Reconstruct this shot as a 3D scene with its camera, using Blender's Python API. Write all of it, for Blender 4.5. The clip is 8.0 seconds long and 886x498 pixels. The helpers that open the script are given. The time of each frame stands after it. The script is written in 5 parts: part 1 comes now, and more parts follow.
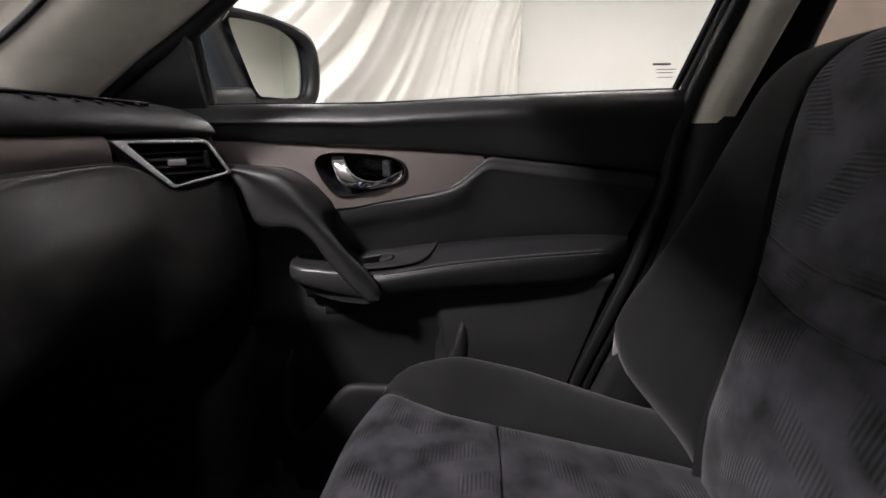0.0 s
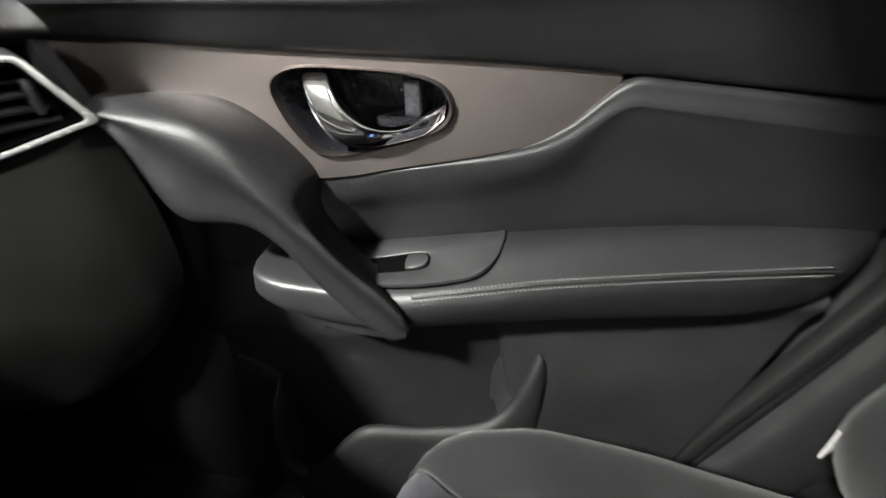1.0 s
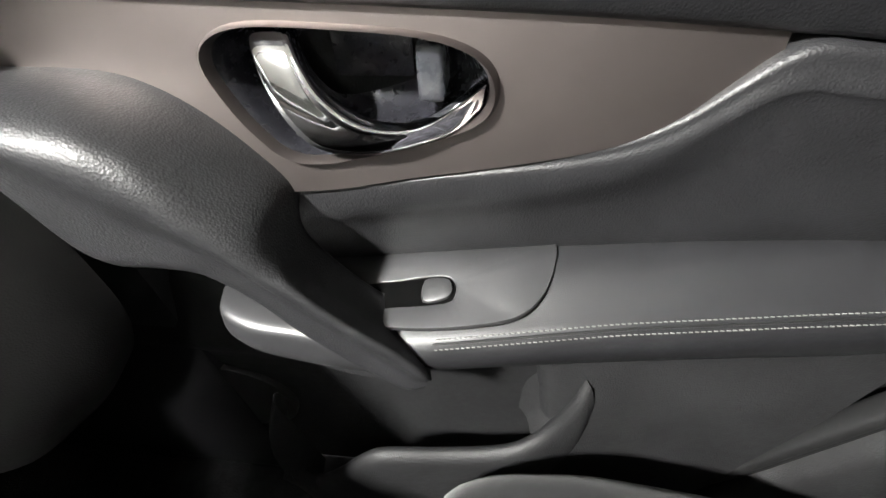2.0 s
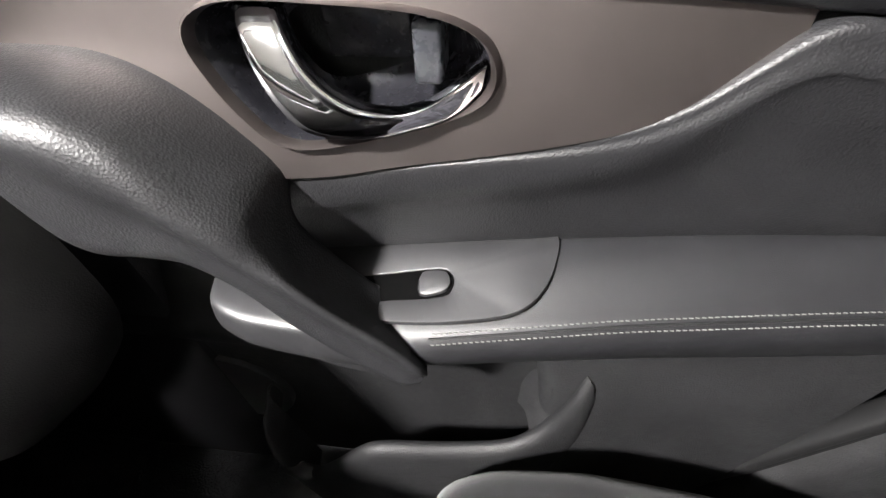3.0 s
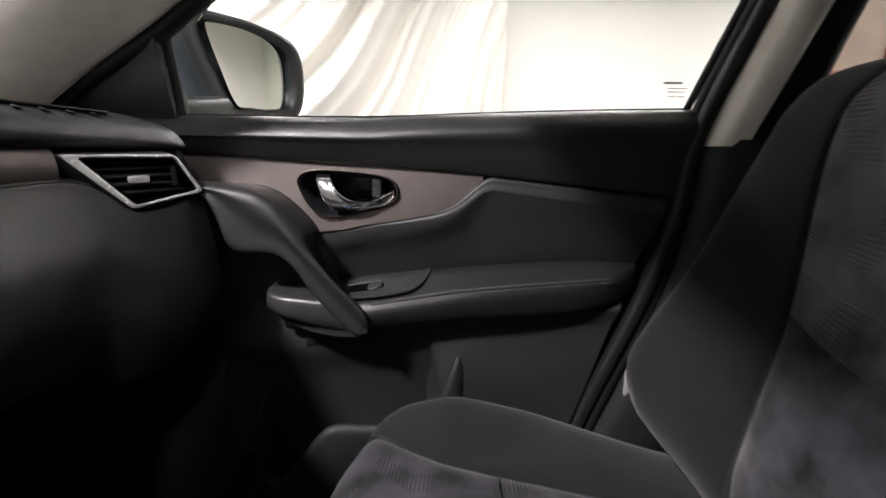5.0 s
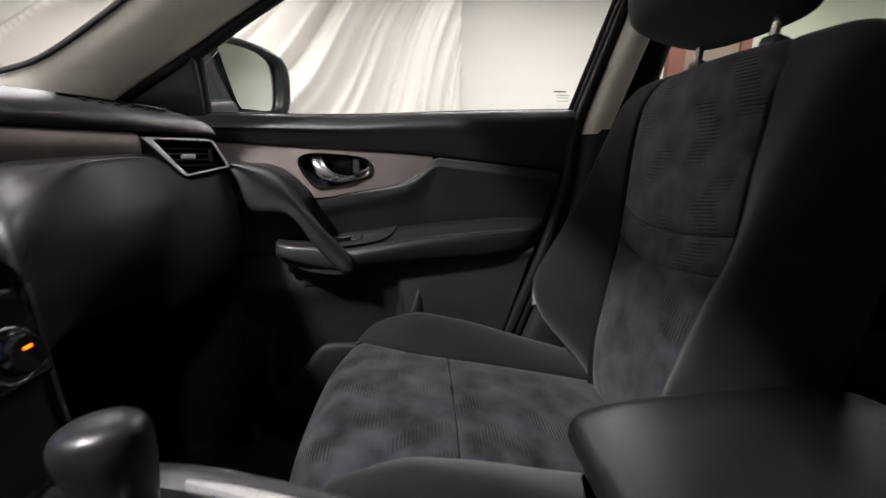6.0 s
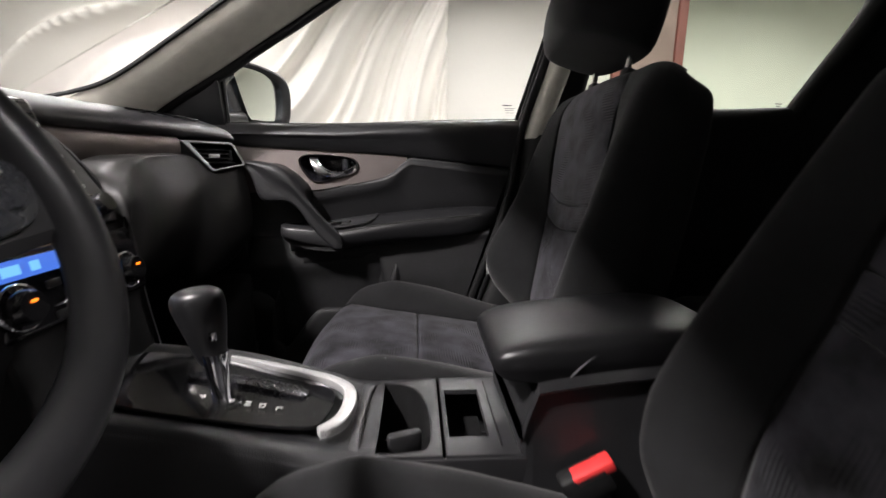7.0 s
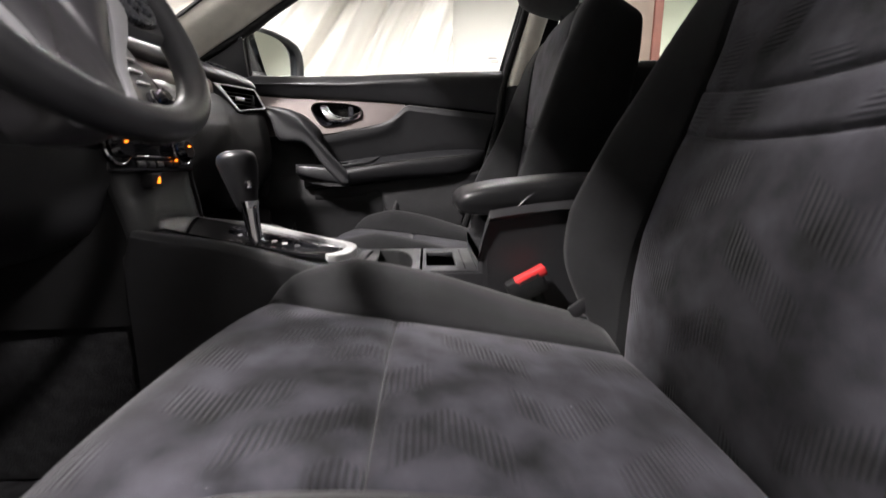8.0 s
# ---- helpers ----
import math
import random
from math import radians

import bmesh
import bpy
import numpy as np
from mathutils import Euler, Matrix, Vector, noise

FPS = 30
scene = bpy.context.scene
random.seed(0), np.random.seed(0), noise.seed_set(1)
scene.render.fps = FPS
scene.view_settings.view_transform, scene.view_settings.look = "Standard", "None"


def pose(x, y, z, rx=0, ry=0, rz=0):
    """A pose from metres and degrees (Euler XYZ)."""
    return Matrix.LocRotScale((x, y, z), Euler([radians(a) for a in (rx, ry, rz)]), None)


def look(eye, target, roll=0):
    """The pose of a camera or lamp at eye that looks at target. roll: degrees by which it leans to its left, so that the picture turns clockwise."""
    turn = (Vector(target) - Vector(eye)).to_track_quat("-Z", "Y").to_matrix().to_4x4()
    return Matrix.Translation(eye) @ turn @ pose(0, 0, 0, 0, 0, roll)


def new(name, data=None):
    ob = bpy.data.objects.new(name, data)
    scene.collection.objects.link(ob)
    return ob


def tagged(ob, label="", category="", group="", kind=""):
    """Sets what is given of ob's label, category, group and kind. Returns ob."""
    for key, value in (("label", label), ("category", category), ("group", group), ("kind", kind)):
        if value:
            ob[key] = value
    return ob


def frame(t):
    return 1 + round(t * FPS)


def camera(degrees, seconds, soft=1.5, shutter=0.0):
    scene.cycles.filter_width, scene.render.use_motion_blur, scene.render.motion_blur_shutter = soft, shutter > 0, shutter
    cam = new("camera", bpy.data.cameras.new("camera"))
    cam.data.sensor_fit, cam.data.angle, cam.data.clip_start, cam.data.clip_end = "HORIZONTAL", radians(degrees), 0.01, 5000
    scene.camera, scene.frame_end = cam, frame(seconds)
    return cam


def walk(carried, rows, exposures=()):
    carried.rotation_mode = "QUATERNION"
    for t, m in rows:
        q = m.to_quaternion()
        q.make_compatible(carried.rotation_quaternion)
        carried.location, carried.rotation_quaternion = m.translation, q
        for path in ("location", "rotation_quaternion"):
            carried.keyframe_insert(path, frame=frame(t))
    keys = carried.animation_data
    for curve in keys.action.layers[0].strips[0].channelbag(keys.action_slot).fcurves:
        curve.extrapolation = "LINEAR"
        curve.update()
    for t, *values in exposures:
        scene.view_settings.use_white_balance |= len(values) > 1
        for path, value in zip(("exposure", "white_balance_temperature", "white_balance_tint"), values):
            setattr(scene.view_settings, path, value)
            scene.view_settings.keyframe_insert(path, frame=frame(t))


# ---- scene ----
cam = camera(92.6, 8.0, shutter=0.4)
PATH = [
    (0, (0.203, -0.774, 0.804), (0.049, 1.146, 0.263), -0.0),
    (0.5, (0.161, -0.642, 0.807), (0.048, 1.233, 0.121), -1.0),
    (1, (0.118, -0.379, 0.836), (-0.129, 1.268, -0.271), -1.3),
    (1.5, (0.072, -0.25, 0.839), (-0.141, 1.225, -0.495), -2.8),
    (3, (0.074, -0.217, 0.827), (-0.142, 1.156, -0.61), -2.6),
    (3.5, (0.077, -0.221, 0.828), (-0.124, 1.195, -0.569), -1.9),
    (4, (0.122, -0.349, 0.841), (-0.057, 1.347, -0.204), -0.8),
    (4.5, (0.157, -0.539, 0.822), (0.017, 1.374, 0.252), 0.5),
    (4.7, (0.169, -0.608, 0.819), (0.043, 1.321, 0.309), 0.9),
    (5.8, (0.182, -0.946, 0.775), (0.282, 0.999, 0.317), 0.6),
    (6, (0.191, -1.006, 0.77), (0.286, 0.941, 0.324), 0.8),
    (6.5, (0.218, -1.139, 0.764), (0.318, 0.81, 0.326), 0.6),
    (7, (0.243, -1.268, 0.741), (0.366, 0.689, 0.346), 0.6),
    (7.5, (0.272, -1.393, 0.659), (0.386, 0.567, 0.274), 0.4),
    (8, (0.289, -1.486, 0.556), (0.36, 0.475, 0.171), 0.0),
]
EXPOSURES = [(0.0, -0.02, 6500, 15), (0.5, 0.3, 6500, 13), (1.0, 1.48, 6500, 5), (1.5, 1.98, 6500, 5), (3.0, 2.08, 6500, 10), (3.5, 2.12, 6500, 11), (4.0, 2.48, 6500, 12), (4.5, 0.97, 6500, 15), (4.7, 0.72, 6500, 15), (5.8, 0.08, 6500, 14), (6.5, 0.08, 6500, 14), (7.0, 0.2, 6500, 14), (7.5, 0.38, 6500, 14), (8.0, 0.78, 6500, 14)]
walk(cam, [(t, look(eye, target, roll)) for t, eye, target, roll in PATH], EXPOSURES)

# ---- place ----
# World: x runs from the car's front to its rear, y from the driver's side to the passenger's door, z up from the car's floor.
CL = -0.7075                      # the car's middle plane
SEAT_P, SEAT_D = -0.347, -1.088   # middle planes of the two front seats
GROUND = -0.42                    # the hall's floor below the car's floor

# ---- light ----
world = bpy.data.worlds.new("hall_world")
scene.world = world
world.use_nodes = True
world.node_tree.nodes["Background"].inputs[0].default_value = (0.9, 0.92, 1.0, 1)
world.node_tree.nodes["Background"].inputs[1].default_value = 0.02

LAMPS = [  # lamps added out of view: place, height, size, power and spread angle of each
    # key lamp, placed by the shadow beside the pull handle
    (-1.46, -1.72, 2.95, 0.30, 0.30, 300, 180),
    # added to brighten the driver's cushion and the steering wheel
    (0.45, -2.06, 2.95, 0.40, 0.40, 95, 180),
    # added to brighten the wheel's rim and hub from behind
    (2.65, -2.75, 2.95, 0.40, 0.40, 290, 180),
    # added to light the front curtain, then the side wall and curtain
    (-4.5, -0.6, 2.95, 0.5, 1.8, 60, 110),
    (-2.3, 2.6, 2.95, 2.4, 0.4, 90, 156),
    (1.0, 2.6, 2.95, 1.8, 0.4, 59, 156),
    (4.0, 2.6, 2.95, 2.2, 0.4, 54, 156),
    # added to brighten the rear wall that the door mirror reflects
    (5.4, 0.4, 2.95, 0.5, 1.4, 130, 160),
]


# ---- tools ----
def cr(points, n):
    """A smooth line through points, in n steps of the parameter per span."""
    p = np.array(points, float)
    p = np.vstack([2 * p[0] - p[1], p, 2 * p[-1] - p[-2]])
    out = []
    for i in range(1, len(p) - 2):
        for k in range(n):
            t = k / n
            a, b, c, d = p[i - 1], p[i], p[i + 1], p[i + 2]
            out.append(0.5 * (2 * b + (c - a) * t + (2 * a - 5 * b + 4 * c - d) * t**2 + (3 * b - a - 3 * c + d) * t**3))
    out.append(p[-2])
    return np.array(out)


def cr_loop(points, n):
    """The same for a closed line."""
    p = np.array(points, float)
    m = len(p)
    out = []
    for i in range(m):
        a, b, c, d = p[(i - 1) % m], p[i], p[(i + 1) % m], p[(i + 2) % m]
        for k in range(n):
            t = k / n
            out.append(0.5 * (2 * b + (c - a) * t + (2 * a - 5 * b + 4 * c - d) * t**2 + (3 * b - a - 3 * c + d) * t**3))
    return np.array(out)


def net(rows, nu=4, nv=4, loop=False):
    """A fine grid of points from a few rows of control points."""
    lines = [cr_loop(r, nu) if loop else cr(r, nu) for r in rows]
    lines = np.array(lines)
    return np.stack([cr(lines[:, j], nv) for j in range(lines.shape[1])], 1)


def sheet(bm, grid, loop=False, uv=None):
    """Faces over a grid of points; with loop the rows close on themselves."""
    rows = [[bm.verts.new(p) for p in line] for line in grid]
    n = len(rows[0])
    layer = bm.loops.layers.uv.verify() if uv is not None else None
    for i in range(len(rows) - 1):
        for j in range(n if loop else n - 1):
            k = (j + 1) % n
            quad = [(i, j), (i, k), (i + 1, k), (i + 1, j)]
            f = bm.faces.new([rows[a][b] for a, b in quad])
            if layer:
                for l, (a, b) in zip(f.loops, quad):
                    l[layer].uv = uv[a][b]
    return rows


def tube(bm, grid, caps=True):
    """A closed skin through rings of points."""
    rows = sheet(bm, grid, loop=True)
    if caps:
        bm.faces.new(rows[0])
        bm.faces.new(rows[-1][::-1])
    bmesh.ops.recalc_face_normals(bm, faces=bm.faces)
    return bm


def thick(bm, depth):
    """Gives an open skin a thickness."""
    bmesh.ops.recalc_face_normals(bm, faces=bm.faces)
    bmesh.ops.solidify(bm, geom=bm.faces[:], thickness=depth)
    return bm


def rod(points, radius, n=10, steps=4, flat=1.0):
    """A round rod along a smooth line; radius may be a list, one for each point."""
    line = cr(points, steps)
    r = np.full(len(line), radius) if np.isscalar(radius) else cr(np.array(radius)[:, None], steps)[:, 0]
    up = Vector((0.13, 0.21, 1)).normalized()
    rings = []
    for i, p in enumerate(line):
        d = Vector(line[min(i + 1, len(line) - 1)] - line[max(i - 1, 0)]).normalized()
        a = d.cross(up).normalized() if abs(d.dot(up)) < 0.97 else d.cross(Vector((1, 0, 0))).normalized()
        b = d.cross(a)
        rings.append([Vector(p) + float(r[i]) * (math.cos(q) * a + flat * math.sin(q) * b) for q in (2 * math.pi * k / n for k in range(n))])
    return tube(bmesh.new(), rings)


def hoop(centre, radius, wire, ax, ay, n=48, m=12, scale=(1, 1)):
    """A ring round centre in the plane of ax and ay."""
    bm = bmesh.new()
    ax, ay = Vector(ax).normalized(), Vector(ay).normalized()
    az = ax.cross(ay)
    rings = []
    for i in range(n):
        a = 2 * math.pi * i / n
        d = math.cos(a) * scale[0] * ax + math.sin(a) * scale[1] * ay
        rings.append([Vector(centre) + radius * d + wire * (math.cos(b) * d + math.sin(b) * az) for b in (2 * math.pi * k / m for k in range(m))])
    rows = [[bm.verts.new(p) for p in r] for r in rings]
    for i in range(n):
        for j in range(m):
            bm.faces.new((rows[i][j], rows[i][(j + 1) % m], rows[(i + 1) % n][(j + 1) % m], rows[(i + 1) % n][j]))
    bmesh.ops.recalc_face_normals(bm, faces=bm.faces)
    return bm


def box(size, at=(0, 0, 0), bevel=0.004, turn=None, seg=2):
    """A block with rounded edges."""
    bm = bmesh.new()
    bmesh.ops.create_cube(bm, size=1, matrix=Matrix.Diagonal((*size, 1)))
    if bevel:
        bmesh.ops.bevel(bm, geom=bm.edges[:], offset=min(bevel, 0.45 * min(size)), segments=seg, profile=0.5, affect="EDGES")
    m = Matrix.Translation(at)
    if turn is not None:
        m = m @ turn
    bmesh.ops.transform(bm, matrix=m, verts=bm.verts)
    return bm


def plate(outline, lift, depth, bevel=0.0, holes=()):
    """A flat plate with an outline in two dimensions, laid out by lift(u, v, w), from w=0 to w=depth."""
    bm = bmesh.new()
    edges = []
    for loop in (outline, *holes):
        vs = [bm.verts.new((u, v, 0)) for u, v in loop]
        edges += [bm.edges.new((vs[i], vs[(i + 1) % len(vs)])) for i in range(len(vs))]
    bmesh.ops.triangle_fill(bm, edges=edges, use_beauty=True, use_dissolve=False)
    bmesh.ops.recalc_face_normals(bm, faces=bm.faces)
    if bm.faces and sum(f.normal.z for f in bm.faces) > 0:
        bmesh.ops.reverse_faces(bm, faces=bm.faces)
    got = bmesh.ops.extrude_face_region(bm, geom=bm.faces[:])
    top = [v for v in got["geom"] if isinstance(v, bmesh.types.BMVert)]
    for v in top:
        v.co.z = depth
    bmesh.ops.recalc_face_normals(bm, faces=bm.faces)
    if bevel:
        rim = [e for e in bm.edges if all(abs(v.co.z - depth) < 1e-6 for v in e.verts) and e.calc_face_angle(0) > 0.5]
        bmesh.ops.bevel(bm, geom=rim, offset=bevel, segments=2, profile=0.5, affect="EDGES")
    for v in bm.verts:
        v.co = lift(*v.co)
    bmesh.ops.recalc_face_normals(bm, faces=bm.faces)
    return bm


def mesh_of(name, bm, material, sharp=38):
    me = bpy.data.meshes.new(name)
    bm.to_mesh(me)
    bm.free()
    me.materials.append(material)
    me.polygons.foreach_set("use_smooth", [True] * len(me.polygons))
    me.set_sharp_from_angle(angle=radians(sharp))
    return me


def part(name, bm, material, parent, label="", sharp=38):
    """One mesh object under a thing or under a part."""
    ob = new(name, mesh_of(name, bm, material, sharp))
    ob.parent = parent
    return tagged(ob, label)


def thing(name, label, category, group="", kind=""):
    """A thing that holds its parts."""
    return tagged(new(name), label, category, group, kind)


def single(name, bm, material, label, category, group="", kind="", sharp=38):
    return tagged(new(name, mesh_of(name, bm, material, sharp)), label, category, group, kind)


def curve(points, x):
    """A value along a line of (place, value), smoothly."""
    xs, ys = zip(*points)
    return float(np.mean(np.interp([x - 0.014, x - 0.007, x, x + 0.007, x + 0.014], xs, ys)))


# ---- materials ----
def material(name, colour, rough=0.5, metal=0.0, grain=0.0, grain_size=0.001, tone=0.15, tone_size=0.03, rough_vary=0.08, coat=0.0, sheen=0.0, spec=0.5, leather=False, where="Object"):
    m = bpy.data.materials.new(name)
    m.use_nodes = True
    nt = m.node_tree
    n, link = nt.nodes, nt.links
    bsdf = n["Principled BSDF"]
    co = n.new("ShaderNodeTexCoord").outputs[where]
    wide = n.new("ShaderNodeTexNoise")
    wide.inputs["Scale"].default_value, wide.inputs["Detail"].default_value = 1 / tone_size, 5
    link.new(co, wide.inputs["Vector"])
    ramp = n.new("ShaderNodeMapRange")
    ramp.inputs["From Min"].default_value, ramp.inputs["From Max"].default_value = 0.3, 0.7
    ramp.inputs["To Min"].default_value, ramp.inputs["To Max"].default_value = 1 - tone, 1 + tone
    link.new(wide.outputs["Fac"], ramp.inputs["Value"])
    mul = n.new("ShaderNodeVectorMath")
    mul.operation = "SCALE"
    mul.inputs[0].default_value = colour
    link.new(ramp.outputs[0], mul.inputs["Scale"])
    link.new(mul.outputs[0], bsdf.inputs["Base Color"])
    rr = n.new("ShaderNodeMapRange")
    rr.inputs["To Min"].default_value, rr.inputs["To Max"].default_value = max(0.02, rough - rough_vary), min(1, rough + rough_vary)
    fine = n.new("ShaderNodeTexNoise")
    fine.inputs["Scale"].default_value, fine.inputs["Detail"].default_value = 6 / tone_size, 4
    link.new(co, fine.inputs["Vector"])
    link.new(fine.outputs["Fac"], rr.inputs["Value"])
    link.new(rr.outputs[0], bsdf.inputs["Roughness"])
    bsdf.inputs["Metallic"].default_value = metal
    bsdf.inputs["Coat Weight"].default_value = coat
    bsdf.inputs["Sheen Weight"].default_value = sheen
    bsdf.inputs["Specular IOR Level"].default_value = spec
    if grain:
        if leather:
            tex = n.new("ShaderNodeTexVoronoi")
            tex.feature = "SMOOTH_F1"
            tex.inputs["Smoothness"].default_value = 0.6
            out = tex.outputs["Distance"]
        else:
            tex = n.new("ShaderNodeTexNoise")
            tex.inputs["Detail"].default_value = 3
            out = tex.outputs["Fac"]
        tex.inputs["Scale"].default_value = 1 / grain_size
        link.new(co, tex.inputs["Vector"])
        bump = n.new("ShaderNodeBump")
        bump.inputs["Strength"].default_value, bump.inputs["Distance"].default_value = grain, grain_size * 0.5
        link.new(out, bump.inputs["Height"])
        link.new(bump.outputs[0], bsdf.inputs["Normal"])
    return m


def ribbed_suede(name, colour):
    """Suede seat cloth with patches of fine ribs pressed into it; the cloth's own lengths, in metres, are its UV."""
    m = material(name, colour, rough=0.9, tone=0.85, tone_size=0.05, sheen=0.10, spec=0.15)
    nt = m.node_tree
    n, link = nt.nodes, nt.links
    bsdf = n["Principled BSDF"]
    uv = n.new("ShaderNodeSeparateXYZ")
    link.new(n.new("ShaderNodeTexCoord").outputs["UV"], uv.inputs[0])

    def op(kind, a, b=None, c=None):
        k = n.new("ShaderNodeMath")
        k.operation = kind
        for i, v in enumerate((a, b, c)):
            if v is None:
                continue
            if isinstance(v, (int, float)):
                k.inputs[i].default_value = v
            else:
                link.new(v, k.inputs[i])
        return k.outputs[0]

    u, v = uv.outputs["X"], uv.outputs["Y"]
    # slanting bands broken into lengths
    slant = op("ADD", op("MULTIPLY", u, 1 / 0.085), op("PINGPONG", op("MULTIPLY", v, 1 / 0.13), 0.8))
    row = op("FLOOR", slant)
    across = op("ABSOLUTE", op("SUBTRACT", op("FRACT", slant), 0.5))
    along = op("ABSOLUTE", op("SUBTRACT", op("FRACT", op("ADD", op("MULTIPLY", v, 1 / 0.17), op("MULTIPLY", row, 0.37))), 0.5))
    cells = op("MINIMUM", op("SUBTRACT", 0.27, across), op("SUBTRACT", 0.30, along))
    mask = n.new("ShaderNodeMapRange")
    mask.inputs["From Min"].default_value, mask.inputs["From Max"].default_value = 0.0, 0.07
    link.new(cells, mask.inputs["Value"])
    ribs = op("SINE", op("MULTIPLY", v, 2 * math.pi / 0.0056))
    height = op("MULTIPLY", ribs, mask.outputs[0])
    # shade in the grooves between the ribs, put into the colour
    dark = op("MULTIPLY_ADD", op("MULTIPLY", op("SUBTRACT", 1.0, ribs), mask.outputs[0]), -0.24, 1.0)
    old = bsdf.inputs["Base Color"].links[0].from_socket
    mul = n.new("ShaderNodeVectorMath")
    mul.operation = "SCALE"
    link.new(old, mul.inputs[0])
    link.new(dark, mul.inputs["Scale"])
    link.new(mul.outputs[0], bsdf.inputs["Base Color"])
    fuzz = n.new("ShaderNodeTexNoise")
    fuzz.inputs["Scale"].default_value = 900
    link.new(n.new("ShaderNodeTexCoord").outputs["Object"], fuzz.inputs["Vector"])
    bump = n.new("ShaderNodeBump")
    bump.inputs["Strength"].default_value, bump.inputs["Distance"].default_value = 0.5, 0.0012
    link.new(op("ADD", height, op("MULTIPLY", fuzz.outputs["Fac"], 0.5)), bump.inputs["Height"])
    link.new(bump.outputs[0], bsdf.inputs["Normal"])
    return m


def glass(name, tint=(0.93, 0.96, 0.94)):
    m = bpy.data.materials.new(name)
    m.use_nodes = True
    b = m.node_tree.nodes["Principled BSDF"]
    b.inputs["Base Color"].default_value = (*tint, 1)
    b.inputs["Roughness"].default_value = 0.0
    b.inputs["Transmission Weight"].default_value = 1.0
    b.inputs["IOR"].default_value = 1.02
    return m


def glow(name, colour, strength):
    m = bpy.data.materials.new(name)
    m.use_nodes = True
    b = m.node_tree.nodes["Principled BSDF"]
    b.inputs["Base Color"].default_value = (0.02, 0.02, 0.02, 1)
    b.inputs["Emission Color"].default_value = (*colour, 1)
    b.inputs["Emission Strength"].default_value = strength
    return m


PLASTIC = material("dark_grained_plastic", (0.0115, 0.0115, 0.0125), 0.50, grain=0.38, grain_size=0.0015, leather=True, spec=0.48)
SOFT = material("soft_dash_skin", (0.010, 0.010, 0.011), 0.41, grain=0.3, grain_size=0.0013, leather=True, spec=0.5)
LEATHER = material("black_leatherette", (0.010, 0.010, 0.011), 0.43, grain=0.16, grain_size=0.0008, leather=True, tone=0.12, spec=0.38)
RIM = material("worn_wheel_leather", (0.013, 0.013, 0.014), 0.33, grain=0.15, grain_size=0.0006, leather=True, tone=0.2, spec=0.42, rough_vary=0.12)
SMOOTH = material("smooth_dark_plastic", (0.018, 0.018, 0.019), 0.40, grain=0.1, grain_size=0.0006)
TRIM = material("satin_bronze_grey_trim", (0.150, 0.130, 0.124), 0.45, metal=1.0, tone=0.05, tone_size=0.05, rough_vary=0.03)
CHROME = material("chrome", (0.82, 0.82, 0.84), 0.07, metal=1.0, tone=0.03, rough_vary=0.03)
SILVER = material("satin_silver_paint", (0.46, 0.46, 0.455), 0.30, metal=0.45, tone=0.06, grain=0.05, grain_size=0.0005)
GLOSS = material("piano_black", (0.008, 0.008, 0.009), 0.08, rough_vary=0.05, coat=0.4, tone=0.1)
BOWL = material("black_handle_bowl", (0.009, 0.009, 0.011), 0.26, tone=0.08)
# near-black without sheen: the shade of recesses put into the colour
RECESS_BLACK = material("recess_shade_black", (0.0015, 0.0015, 0.0015), 0.85, spec=0.02, rough_vary=0.02)
HUB_SKIN = material("grey_airbag_skin", (0.020, 0.019, 0.021), 0.42, grain=0.2, grain_size=0.001, leather=True, spec=0.45)
FINGER = material("brushed_grey_metal", (0.30, 0.30, 0.31), 0.34, metal=0.9, tone=0.06)
# soft dash skin with a lighter colour, to imitate light on the ledge
DASH_LOW_LIFTED = material("lightened_lower_dash_skin", (0.018, 0.0175, 0.017), 0.42, grain=0.3, grain_size=0.0013, leather=True, spec=0.5)
LOCK = material("smooth_grey_plastic", (0.020, 0.021, 0.024), 0.28, tone=0.05)
HARD = material("hard_scuffed_plastic", (0.0085, 0.0085, 0.009), 0.60, grain=0.4, grain_size=0.0018, leather=True, spec=0.32, tone=0.22, tone_size=0.05, rough_vary=0.12)
SPOKE_SILVER = material("dull_satin_silver", (0.32, 0.32, 0.33), 0.36, metal=0.6, tone=0.05)
LID_SKIN = material("black_lid_skin", (0.006, 0.006, 0.0065), 0.36, grain=0.16, grain_size=0.0008, leather=True, tone=0.12, spec=0.3)
PAPER = material("white_fabric_tag", (0.72, 0.71, 0.69), 0.8, tone=0.05)
FRAME_SILVER = material("bright_satin_silver", (0.60, 0.60, 0.60), 0.25, metal=0.6, tone=0.04)
RUBBER = material("black_rubber", (0.006, 0.006, 0.0062), 0.6, grain=0.2, grain_size=0.001, spec=0.3)
SEAL = material("black_gloss_seal", (0.005, 0.005, 0.006), 0.35, spec=0.35, tone=0.1)
CLOTH = material("black_seat_cloth", (0.0075, 0.0075, 0.0080), 0.92, grain=0.7, grain_size=0.0011, tone=0.2, tone_size=0.05, sheen=0.12, spec=0.15)
SUEDE = ribbed_suede("grey_suede", (0.0235, 0.0228, 0.0275))
BEIGE = material("beige_pillar_trim", (0.66, 0.63, 0.55), 0.66, grain=0.25, grain_size=0.0009, tone=0.06)
LINER = material("headliner_cloth", (0.50, 0.48, 0.43), 0.95, grain=0.4, grain_size=0.0014, tone=0.06)
